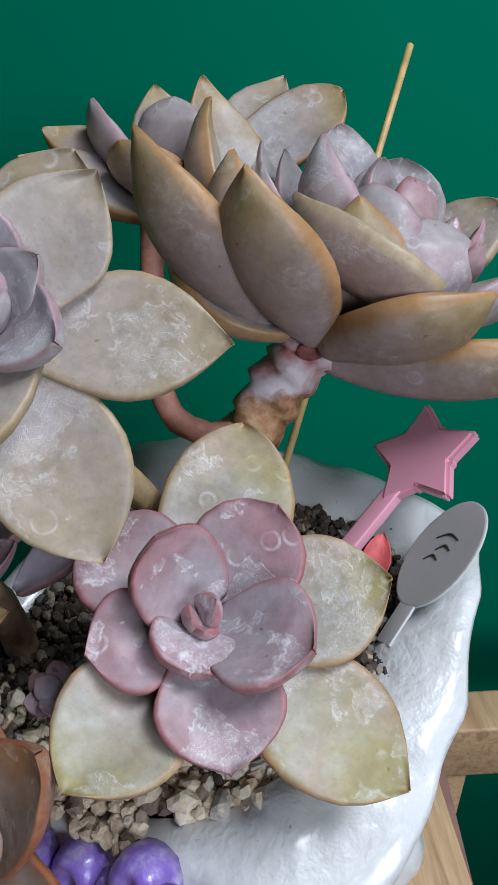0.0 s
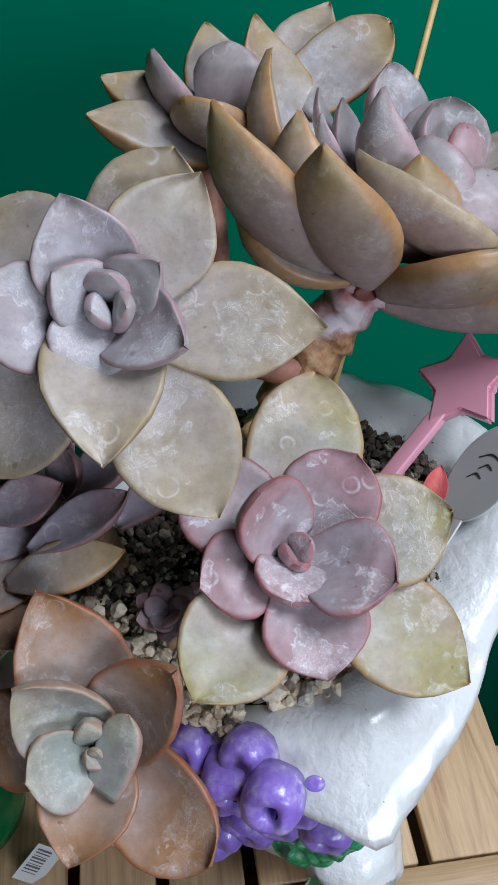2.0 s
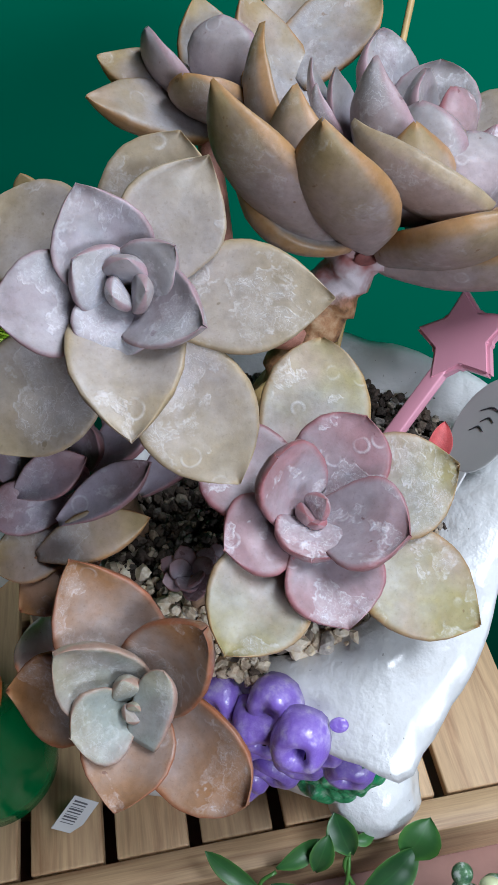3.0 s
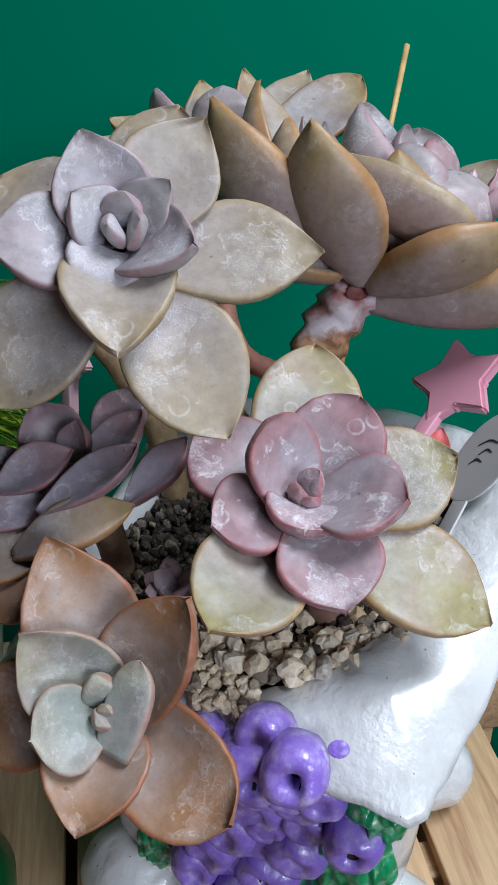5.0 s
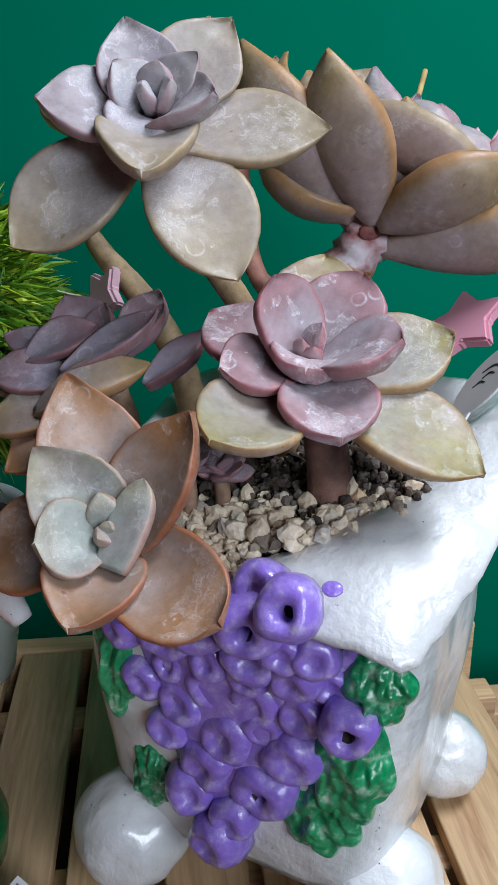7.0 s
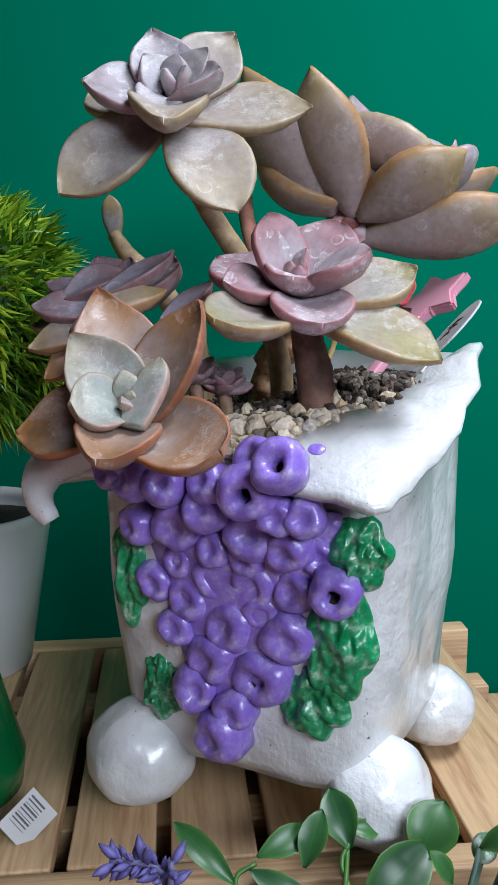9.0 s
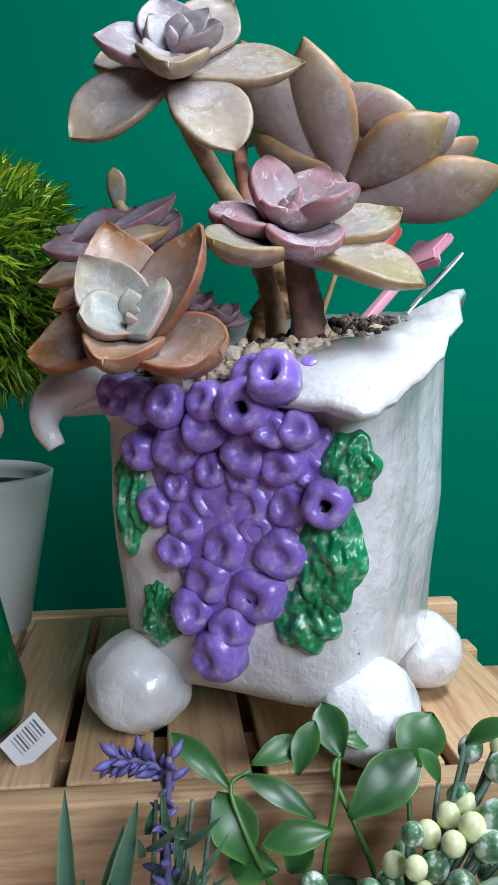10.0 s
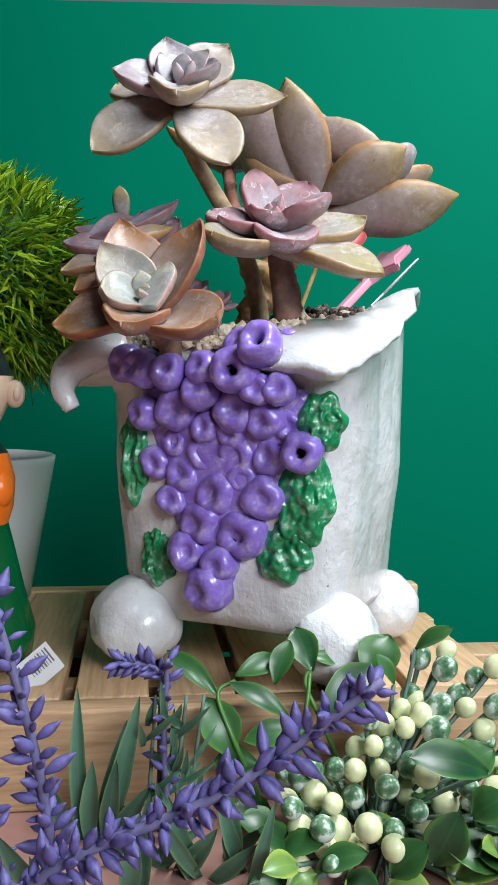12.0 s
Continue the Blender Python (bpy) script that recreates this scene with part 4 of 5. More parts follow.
free_leaves(B, [
    ((0.07, 0.276, 0.282), (0.0212, 0.265, 0.3502), 0.039, (0.6, 0.68, 0.4), BACK_LEAF, -0.1, 0.12, TAPER),
    ((0.081, 0.275, 0.28), (0.053, 0.2438, 0.3452), 0.038, (0.5, 0.8, 0.35), BACK_LEAF, -0.09, 0.12, TAPER),
    ((0.081, 0.27, 0.28), (0.13, 0.2466, 0.307), 0.041, (-0.3, 0.8, 0.55), BACK_LEAF, -0.08, 0.12, TAPER),
    ((0.082, 0.28, 0.27), (0.1675, 0.2605, 0.282), 0.04, (-0.2, 0.75, 0.6), BACK_LEAF, -0.1, 0.12, TAPER),
    ((0.096, 0.278, 0.282), (0.152, 0.288, 0.295), 0.034, (-0.1, 0.5, 0.85), BACK_LEAF, -0.08, 0.1, ROUND),
    ((0.093, 0.275, 0.29), (0.0895, 0.268, 0.3305), 0.033, (0.05, 0.9, 0.35), BACK_LEAF, -0.1, 0.12, BROAD),
    ((0.103, 0.28, 0.291), (0.111, 0.28, 0.3205), 0.034, (-0.05, 0.9, 0.4), GREY_LEAF, -0.1, 0.12, BROAD),
    ((0.112, 0.254, 0.302), (0.069, 0.277, 0.328), 0.034, (0.3, 0.7, 0.7), GREY_LEAF, -0.1, 0.12, BROAD),
    ((0.07, 0.275, 0.284), (0.028, 0.28, 0.312), 0.036, (0.3, 0.0, 0.95), BACK_LEAF, -0.16, 0.1, BROAD),
    ((0.062, 0.312, 0.303), (0.039, 0.344, 0.3498), 0.036, (0.5, -0.6, 0.6), BACK_LEAF, -0.1, 0.14, BROAD),
    ((0.058, 0.29, 0.295), (0.041, 0.31, 0.35), 0.034, (0.8, 0.1, 0.5), BACK_LEAF, -0.12, 0.14, BROAD),
    ((0.062, 0.278, 0.295), (0.049, 0.28, 0.341), 0.034, (0.7, 0.6, 0.4), BACK_LEAF, -0.14, 0.14, BROAD),
    ((0.055, 0.335, 0.322), (0.093, 0.352, 0.344), 0.03, (-0.3, -0.7, 0.65), BACK_LEAF, -0.06, 0.1, WIDE),
    ((0.05, 0.345, 0.322), (0.072, 0.372, 0.345), 0.028, (-0.2, -0.75, 0.6), GREY_LEAF, -0.06, 0.12, BROAD),
    ((0.095, 0.286, 0.292), (0.078, 0.292, 0.343), 0.034, (0.7, 0.5, 0.4), INNER_LEAF, -0.12, 0.16, BROAD),
    ((0.1, 0.312, 0.3), (0.088, 0.33, 0.337), 0.036, (0.5, -0.4, 0.7), INNER_LEAF, -0.1, 0.16, WIDE),
    ((0.108, 0.31, 0.294), (0.112, 0.322, 0.328), 0.036, (0, -0.7, 0.7), INNER_LEAF, -0.12, 0.18, WIDE),
    ((0.103, 0.278, 0.294), (0.094, 0.284, 0.33), 0.032, (0.3, 0.7, 0.6), INNER_LEAF, -0.12, 0.16, WIDE),
    ((0.113, 0.27, 0.29), (0.114, 0.279, 0.321), 0.036, (-0.1, 0.75, 0.6), INNER_LEAF, -0.14, 0.14, WIDE),
    ((0.105, 0.258, 0.292), (0.14, 0.262, 0.309), 0.03, (-0.3, 0.5, 0.8), INNER_LEAF, -0.12, 0.12, WIDE),
    ((0.105, 0.285, 0.286), (0.155, 0.278, 0.302), 0.036, (-0.2, 0.3, 0.9), BACK_LEAF, -0.12, 0.12, WIDE),
    ((0.11, 0.31, 0.286), (0.15, 0.32, 0.312), 0.036, (-0.3, -0.3, 0.9), GREY_LEAF, -0.12, 0.12, WIDE),
    ((0.106, 0.299, 0.3), (0.1, 0.304, 0.333), 0.026, (0.4, -0.2, 0.8), INNER_LEAF, -0.12, 0.16, WIDE),
    ((0.112, 0.293, 0.3), (0.111, 0.296, 0.329), 0.024, (-0.2, 0.3, 0.8), PINK_LEAF, -0.12, 0.16, WIDE),
    ((0.075, 0.3, 0.305), (0.06, 0.312, 0.336), 0.016, (0.7, -0.2, 0.6), INNER_LEAF, -0.1, 0.14, BROAD),
    ((0.078, 0.3, 0.305), (0.068, 0.306, 0.335), 0.016, (0.3, -0.4, 0.8), INNER_LEAF, -0.1, 0.14, BROAD),
    ((0.073, 0.298, 0.305), (0.06, 0.3, 0.332), 0.015, (0.6, 0.4, 0.8), INNER_LEAF, -0.1, 0.14, BROAD),
    ((0.122, 0.285, 0.298), (0.134, 0.283, 0.319), 0.014, (-0.3, 0.2, 0.9), PINK_LEAF, -0.1, 0.14, BROAD),
    ((0.122, 0.288, 0.298), (0.124, 0.285, 0.319), 0.014, (0.3, 0.2, 0.9), PINK_LEAF, -0.1, 0.14, BROAD),
    ((0.124, 0.28, 0.296), (0.13, 0.272, 0.315), 0.014, (0.0, 0.5, 0.8), PINK_LEAF, -0.1, 0.14, BROAD),
    # small head further left
    ((0.022, 0.325, 0.314), (-0.017, 0.329, 0.335), 0.025, (0.4, -0.5, 0.75), BACK_LEAF, 0.02, 0.08, BROAD, 0.42),
    ((0.022, 0.32, 0.31), (-0.021, 0.303, 0.332), 0.025, (0.3, -0.4, 0.85), BACK_LEAF, 0.02, 0.08, BROAD, 0.42),
    ((0.02, 0.325, 0.314), (0.002, 0.32, 0.347), 0.026, (0.7, 0.4, 0.5), INNER_LEAF, -0.06, 0.12, WIDE),
    ((0.032, 0.316, 0.314), (0.014, 0.3, 0.338), 0.028, (0.2, 0.7, 0.6), BACK_LEAF, -0.06, 0.12, WIDE),
    ((0.03, 0.325, 0.318), (0.03, 0.328, 0.347), 0.028, (0.2, 0.6, 0.6), INNER_LEAF, -0.06, 0.12, WIDE),
    ((0.028, 0.34, 0.315), (0.022, 0.352, 0.346), 0.026, (0.2, -0.7, 0.6), BACK_LEAF, -0.06, 0.12, BROAD),
], 131)
def scarred_stem():
    """A leaning woody stem with spiral leaf scars."""
    bm = bmesh.new()
    pts = smooth_line([(0.03, 0.256, 0.172), (0.036, 0.258, 0.2), (0.046, 0.264, 0.228), (0.062, 0.274, 0.252), (0.076, 0.281, 0.272), (0.082, 0.284, 0.292)], 60)
    rings = []
    for k, p in enumerate(pts):
        d = (pts[min(k + 1, 59)] - pts[max(k - 1, 0)]).normalized()
        side = d.orthogonal().normalized()
        up = d.cross(side)
        ring = []
        for q in range(28):
            a = 2 * math.pi * q / 28
            step = (k / 5.0 + a / (2 * math.pi)) % 1.0
            scar = (1.0 - 1.6 * step if step > 0.12 else -0.6 + 13 * step) + 0.4 * math.sin(k * 0.5 + 3 * a)
            r = 0.0088 + 0.0025 * k / 59 + 0.0021 * scar + 0.0009 * noise.noise(Vector((math.cos(a) * 3, math.sin(a) * 3, k * 0.35)))
            ring.append(p + (side * math.cos(a) + up * math.sin(a)) * r)
        rings.append(ring)
    grid_faces(bm, rings)
    return bm


def bark_material():
    m = Nodes("scarred_bark")
    n = m.noise(170, 5, 0.6)
    big = m.noise(70, 3)
    tc = m.coords()
    sep = m.add("ShaderNodeSeparateXYZ")
    m.wire(tc.outputs["Object"], sep.inputs[0])
    col = m.ramp(n, [(0.3, (0.08, 0.035, 0.018)), (0.48, (0.34, 0.17, 0.075)), (0.7, (0.52, 0.35, 0.2))])
    young = m.ramp(big, [(0.45, (0.6, 0.52, 0.55)), (0.62, (0.36, 0.13, 0.12))])
    height = m.math("ADD", sep.outputs[2], m.math("MULTIPLY", n, 0.02))
    col = m.mix(m.ramp(m.math("MULTIPLY", m.math("SUBTRACT", height, 0.268), 70.0), [(0.0, 0.0), (0.4, 1.0)]), col, young)
    m.bump(n, 0.5, 0.001)
    return m.set(col, 0.65)


part("stem", scarred_stem(), bark_material(), B)
SCAR = plain("red_leaf_scar", (0.27, 0.09, 0.08), 0.6, 0.4, 220, 0.4)
for place, aim, rad in (((0.0775, 0.271, 0.277), (0.0, -0.95, -0.1), 0.005), ((0.0685, 0.2735, 0.268), (-0.85, -0.5, 0.2), 0.004)):
    bm = bmesh.new()
    bmesh.ops.create_uvsphere(bm, u_segments=16, v_segments=8, radius=1)
    bmesh.ops.transform(bm, verts=bm.verts[:], matrix=Matrix.Translation(place) @ Vector(aim).to_track_quat("Z", "Y").to_matrix().to_4x4() @ Matrix.Diagonal((rad, rad * 0.75, 0.0016, 1)))
    part("leaf_scar", bm, SCAR, B)
part("branch", tube([(0.052, 0.266, 0.246), (0.04, 0.262, 0.25), (0.029, 0.262, 0.26), (0.024, 0.278, 0.28), (0.022, 0.324, 0.312)], [0.0052, 0.0046, 0.0042, 0.004, 0.005], 30, 12, 0.15), PINK_STEM, B)
part("stump", tube([(0.052, 0.262, 0.226), (0.041, 0.25, 0.231), (0.031, 0.243, 0.23)], [0.007, 0.0066, 0.006], 14, 12, 0.3), BAMBOO, B, "pale tan cut stump")
at_home(B, None)

free_leaves(O, [((-0.0205, 0.1275, 0.1945), (-0.0103, 0.1405, 0.2185), 0.0155, (-0.45, -0.65, 0.6), GREEN_LEAF, -0.04, 0.06, WIDE, 0.4)], 75)
at_home(O, None)

# ---------------- picks and tags in the planter ----------------
stick = tagged(link("bamboo_skewer", tube([(0.052, 0.245, 0.17), (0.0915, 0.334, 0.26), (0.131, 0.423, 0.35)], [0.0016, 0.0016, 0.0016], 8, 10), BAMBOO), "thin bamboo skewer leaning out of the planter", "skewer")


def star_mesh(r, inner, depth, rot):
    bm = bmesh.new()
    pts = []
    for k in range(10):
        a = math.radians(rot + 36 * k)
        q = r if k % 2 == 0 else inner
        pts.append(Vector((math.cos(a) * q, 0, math.sin(a) * q)))
    a = [bm.verts.new(p + Vector((0, -depth / 2, 0))) for p in pts]
    b = [bm.verts.new(p + Vector((0, depth / 2, 0))) for p in pts]
    bm.faces.new(a)
    bm.faces.new(b[::-1])
    for k in range(10):
        j = (k + 1) % 10
        bm.faces.new((a[k], b[k], b[j], a[j]))
    bmesh.ops.recalc_face_normals(bm, faces=bm.faces[:])
    bmesh.ops.bevel(bm, geom=bm.edges[:], offset=depth * 0.22, segments=2, affect="EDGES")
    return bm


def facing(place, normal, along):
    """A pose with -y on the normal and z as near to along as can be."""
    n = Vector(normal).normalized()
    z = Vector(along)
    z = (z - n * z.dot(n)).normalized()
    x = (-n).cross(z)
    return Matrix.Translation(place) @ Matrix((x, -n, z)).transposed().to_4x4()


def star_pick(place, normal, along, label, mat, low, size):
    thing = tagged(holder("star_pick", place), label, "plant pick", "star picks")
    m = facing(place, normal, along)
    o = part("star", star_mesh(size, size * 0.56, 0.006, -90), mat, thing, smooth=False)
    o.matrix_basis = m
    o = part("handle", box(bmesh.new(), -0.0034, 0.0034, -0.0024, 0.0024, -low, -size * 0.6, 0.0008), mat, thing)
    o.matrix_basis = m
    at_home(thing, None)


star_pick((0.1195, 0.264, 0.2375), (-0.6, -0.28, 0.75), (0.77, 0.47, 0.43), "pink plastic star pick in the gravel", PINK_PLASTIC, 0.075, 0.0225)
star_pick((-0.042, 0.297, 0.245), (-0.75, -0.55, 0.3), (-0.3, 0.1, 0.95), "pale pink plastic star pick behind the purple rosette", PALE_PINK, 0.07, 0.017)


def oval_tag():
    thing = tagged(holder("plant_label", (0.115, 0.225, 0.19)), "white oval plant label with a grey handwritten scribble", "plant label")
    bm = bmesh.new()
    rings = []
    for y, f in ((-0.0006, 0.97), (-0.0004, 1.0), (0.0004, 1.0), (0.0006, 0.97)):
        rings.append([Vector((math.cos(2 * math.pi * k / 40) * 0.0165 * f, y, math.sin(2 * math.pi * k / 40) * 0.0215 * f)) for k in range(40)])
    grid_faces(bm, rings)
    m = facing((0.1206, 0.228, 0.2235), (-0.72, 0.09, 0.69), (0.42, 0.57, 0.6))
    o = part("plate", bm, TAG_WHITE, thing, smooth=False)
    o.matrix_basis = m
    o = part("spike", box(bmesh.new(), -0.004, 0.004, -0.0005, 0.0005, -0.036, -0.0185, 0.0003), TAG_WHITE, thing)
    o.matrix_basis = m
    for x0, x1, z in ((-0.006, 0.005, 0.006), (-0.003, 0.004, 0.0015), (-0.006, 0.001, -0.003)):
        o = part("mark", tube([(x0, -0.0008, z - 0.001), ((x0 + x1) / 2, -0.0008, z + 0.0015), (x1, -0.0008, z)], [0.0002, 0.0004, 0.0002], 8, 6), INK, thing)
        o.matrix_basis = m
    at_home(thing, None)


oval_tag()
petal = tagged(link("fallen_petal", succulent_leaf((0.09, 0.2, 0.236), (0.0955, 0.209, 0.249), 0.009, (0, -0.7, 0.7), 0.1, 0.2, 0.12, SLIM, 3), RED_BUD), "shrivelled red petal beside the pink rosette", "petal")

# ---------------- things left of the planter ----------------


def grass_material():
    m = Nodes("plastic_grass")
    geo = m.add("ShaderNodeNewGeometry")
    col = m.ramp(geo.outputs["Random Per Island"], [(0.0, (0.028, 0.12, 0.007)), (0.5, (0.14, 0.3, 0.011)), (1.0, (0.4, 0.52, 0.025))])
    return m.set(col, 0.4)


GRASS = grass_material()


def grass_ball(centre, radius, n, seed):
    rnd = random.Random(seed)
    verts, faces = [], []
    for k in range(n):
        z = rnd.uniform(-0.85, 1)
        a = rnd.uniform(0, 2 * math.pi)
        q = math.sqrt(1 - z * z)
        d = Vector((q * math.cos(a), q * math.sin(a), z * 0.92))
        start = Vector(centre) + d * radius * rnd.uniform(0.55, 0.92)
        aim = (d + Vector((rnd.uniform(-0.7, 0.7), rnd.uniform(-0.7, 0.7), rnd.uniform(-0.35, 0.8)))).normalized()
        length = rnd.uniform(0.014, 0.026)
        side = aim.cross(Vector((rnd.uniform(-1, 1), rnd.uniform(-1, 1), rnd.uniform(-1, 1)))).normalized()
        nrm = aim.cross(side)
        w = rnd.uniform(0.0009, 0.0016)
        o = len(verts)
        for f, ww in ((0, 0.6), (0.45, 1.0), (1.0, 0.08)):
            c = start + aim * length * f - Vector((0, 0, 0.006)) * f * f
            for g, h in ((-1, 0), (0, 0.5), (1, 0), (0, -0.5)):
                verts.append(c + side * w * ww * g + nrm * w * ww * h)
        for r in range(2):
            for i in range(4):
                j = (i + 1) % 4
                faces.append((o + r * 4 + i, o + r * 4 + j, o + r * 4 + 4 + j, o + r * 4 + 4 + i))
    me = bpy.data.meshes.new("foliage")
    me.from_pydata(verts, [], faces)
    me.materials.append(GRASS)
    return me


potted = tagged(holder("potted_grass", (-0.163, 0.355, 0)), "round bright green artificial grass bush in a white pot", "potted plant")
prof = [(0.038, 0.0), (0.041, 0.001), (0.0585, 0.1), (0.0595, 0.106), (0.0575, 0.107), (0.0555, 0.1), (0.053, 0.086), (0.005, 0.085)]
bm = bmesh.new()
grid_faces(bm, [[Vector((math.cos(2 * math.pi * k / 48) * r, math.sin(2 * math.pi * k / 48) * r, z + 0.0004)) for k in range(48)] for r, z in prof])
part("pot", bm, WHITE_POT, potted)
bm = bmesh.new()
grid_faces(bm, [[Vector((math.cos(2 * math.pi * k / 48) * r, math.sin(2 * math.pi * k / 48) * r, z + 0.002 * noise.noise(Vector((k * 0.7, r * 90, 0))))) for k in range(48)] for r, z in ((0.0545, 0.088), (0.0545, 0.095), (0.035, 0.097), (0.004, 0.098))])
part("soil", bm, SOIL_AND_HOLE_SHADE, potted, "dark soil")
part("stem", tube([(0, 0, 0.08), (0.005, 0, 0.12), (0.018, -0.04, 0.22)], [0.005, 0.005, 0.004], 10, 8), STEM, potted)
fol = tagged(new("foliage", grass_ball((0.016, -0.045, 0.228), 0.083, 9500, 3)), "bright green grass blades", kind="stuff")
fol.parent = potted
# unseen ball added inside; its dark green stands in for shade between the blades
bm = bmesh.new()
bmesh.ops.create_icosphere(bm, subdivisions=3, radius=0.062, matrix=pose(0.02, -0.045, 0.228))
part("core", bm, plain("dark_green_gap_shade", (0.01, 0.05, 0.006), 0.8, 0.3), potted)

SKIN = plain("cream_figurine_paint", (0.62, 0.46, 0.33), 0.35, 0.05)
ORANGE = plain("orange_figurine_paint", (0.75, 0.16, 0.01), 0.3, 0.08)
DARK = plain("black_figurine_paint", (0.015, 0.015, 0.02), 0.3, 0.2)
BOTTLE = plain("glossy_green_paint", (0.004, 0.11, 0.03), 0.2, 0.15, 40, 0.03)


def figurine():
    """A small painted figure in one mesh: bell-shaped green base, orange top, black collar, round head with an ear."""
    bm = bmesh.new()
    prof = [(0.028, 0.0), (0.034, 0.004), (0.036, 0.02), (0.03, 0.042), (0.024, 0.068), (0.021, 0.08), (0.024, 0.09), (0.025, 0.105), (0.021, 0.12), (0.013, 0.13), (0.016, 0.136), (0.023, 0.15), (0.024, 0.163), (0.018, 0.178), (0.004, 0.184)]
    n = 36
    rows = grid_faces(bm, [[Vector((math.cos(2 * math.pi * k / n) * r, math.sin(2 * math.pi * k / n) * r, z)) for k in range(n)] for r, z in prof])
    bm.faces.ensure_lookup_table()
    for f in bm.faces:
        z = f.calc_center_median().z
        f.material_index = 0 if z < 0.078 else 1 if z < 0.117 else 2 if z < 0.131 else 3 if z < 0.168 else 2
    def lump(place, radius, mat, sx=1, sy=1, sz=1):
        b = bmesh.new()
        bmesh.ops.create_icosphere(b, subdivisions=3, radius=radius)
        for v in b.verts:
            v.co = Vector((v.co.x * sx + place[0], v.co.y * sy + place[1], v.co.z * sz + place[2]))
        for f in b.faces:
            f.material_index = mat
        join(bm, b)
    lump((0.026, -0.003, 0.153), 0.0072, 3, 0.8, 0.55, 1.1)
    lump((0.0275, -0.006, 0.153), 0.004, 3, 0.5, 0.5, 1.0)
    lump((0.019, -0.008, 0.1), 0.009, 1, 0.8, 1, 1.2)
    ob = link("figurine", bm, [BOTTLE, ORANGE, DARK, SKIN])
    return tagged(ob, "glossy figurine with green base and orange top", "figurine")


fig = figurine()
fig.matrix_world = pose(-0.1245, 0.205, 0.0004)


def price_tag():
    thing = tagged(holder("price_tag", (-0.085, 0.175, 0.0), 12), "small white paper price tag with dark print", "tag")
    m = pose(-0.0785, 0.172, 0.0085, 66, -30, 40)
    o = part("paper", box(bmesh.new(), -0.011, 0.01, -0.008, 0.009, -0.0002, 0.0002), TAG_WHITE, thing, smooth=False)
    o.matrix_basis = m
    for k in range(9):
        w = 0.0003 + 0.0003 * ((k * 7) % 3)
        o = part("bar", box(bmesh.new(), -0.006 + k * 0.0016, -0.006 + k * 0.0016 + w, -0.002, 0.007, 0.0002, 0.0004), INK, thing, smooth=False)
        o.matrix_basis = m
    at_home(thing, None)


price_tag()

# ---------------- artificial plants in front of the crate ----------------
def plastic_leaf_material(name, a, b, rough=0.35):
    m = Nodes(name)
    info = m.add("ShaderNodeObjectInfo")
    tc = m.coords()
    sep = m.add("ShaderNodeSeparateXYZ")
    m.wire(tc.outputs["UV"], sep.inputs[0])
    mid = m.math("ABSOLUTE", m.math("SUBTRACT", sep.outputs[1], 0.5))
    n = m.noise(90, 4)
    f = m.math("ADD", m.math("MULTIPLY", info.outputs["Random"], 0.5), m.math("MULTIPLY", n, 0.6))
    col = m.ramp(f, [(0.2, a), (0.75, b)])
    col = m.mix(m.ramp(mid, [(0.0, 0.14), (0.04, 0.0)]), col, tuple(min(1, c * 2.2) for c in b))
    col = m.mix(m.math("MULTIPLY", m.ramp(m.math("ADD", mid, m.math("MULTIPLY", n, 0.12)), [(0.38, 0.0), (0.58, 1.0)]), 0.55), col, (min(1, b[0] * 2.6), b[1] * 1.9, b[2] * 1.2))
    m.bump(n, 0.2, 0.0005)
    return m.set(col, rough)


FRESH = plastic_leaf_material("fresh_plastic_leaf", (0.007, 0.042, 0.016), (0.036, 0.12, 0.03), 0.36)
BRIGHT = plastic_leaf_material("light_plastic_leaf", (0.05, 0.14, 0.03), (0.19, 0.32, 0.07), 0.35)
GREY_GREEN = plastic_leaf_material("grey_green_blade", (0.025, 0.08, 0.05), (0.07, 0.16, 0.1), 0.5)
LAVENDER = plain("lavender_plastic", (0.11, 0.095, 0.28), 0.55, 0.45, 160, 0.3)
LAV_TWIG = plain("violet_grey_stem", (0.12, 0.11, 0.22), 0.6, 0.35, 200, 0.3)
LAV_STEM = plain("frosted_green_stem", (0.1, 0.17, 0.13), 0.6, 0.3, 200, 0.2)
LIGHT_BERRY = plain("pale_green_berry", (0.68, 0.72, 0.42), 0.28, 0.22, 120, 0.1)


def frosted_berry():
    m = Nodes("frosted_green_berry")
    f = m.noise(130, 4, 0.6)
    return m.set(m.ramp(f, [(0.36, (0.03, 0.1, 0.05)), (0.5, (0.14, 0.27, 0.14)), (0.58, (0.62, 0.7, 0.64))]), 0.3)


FROST_BERRY = frosted_berry()
OVATE = [(0.0, 0.12), (0.12, 0.4), (0.3, 0.8), (0.5, 1.0), (0.68, 0.93), (0.82, 0.68), (0.93, 0.34), (1.0, 0.03)]
BLADE = [(0.0, 0.5), (0.2, 0.8), (0.45, 1.0), (0.7, 0.75), (0.88, 0.38), (1.0, 0.02)]
SHELF_Z = -0.05


def thin_leaf(base, tip, width, up, bow=0.1, cup=0.15, shape=OVATE, seed=0):
    return succulent_leaf(base, tip, width, up, bow, cup, 0.035, shape, seed)


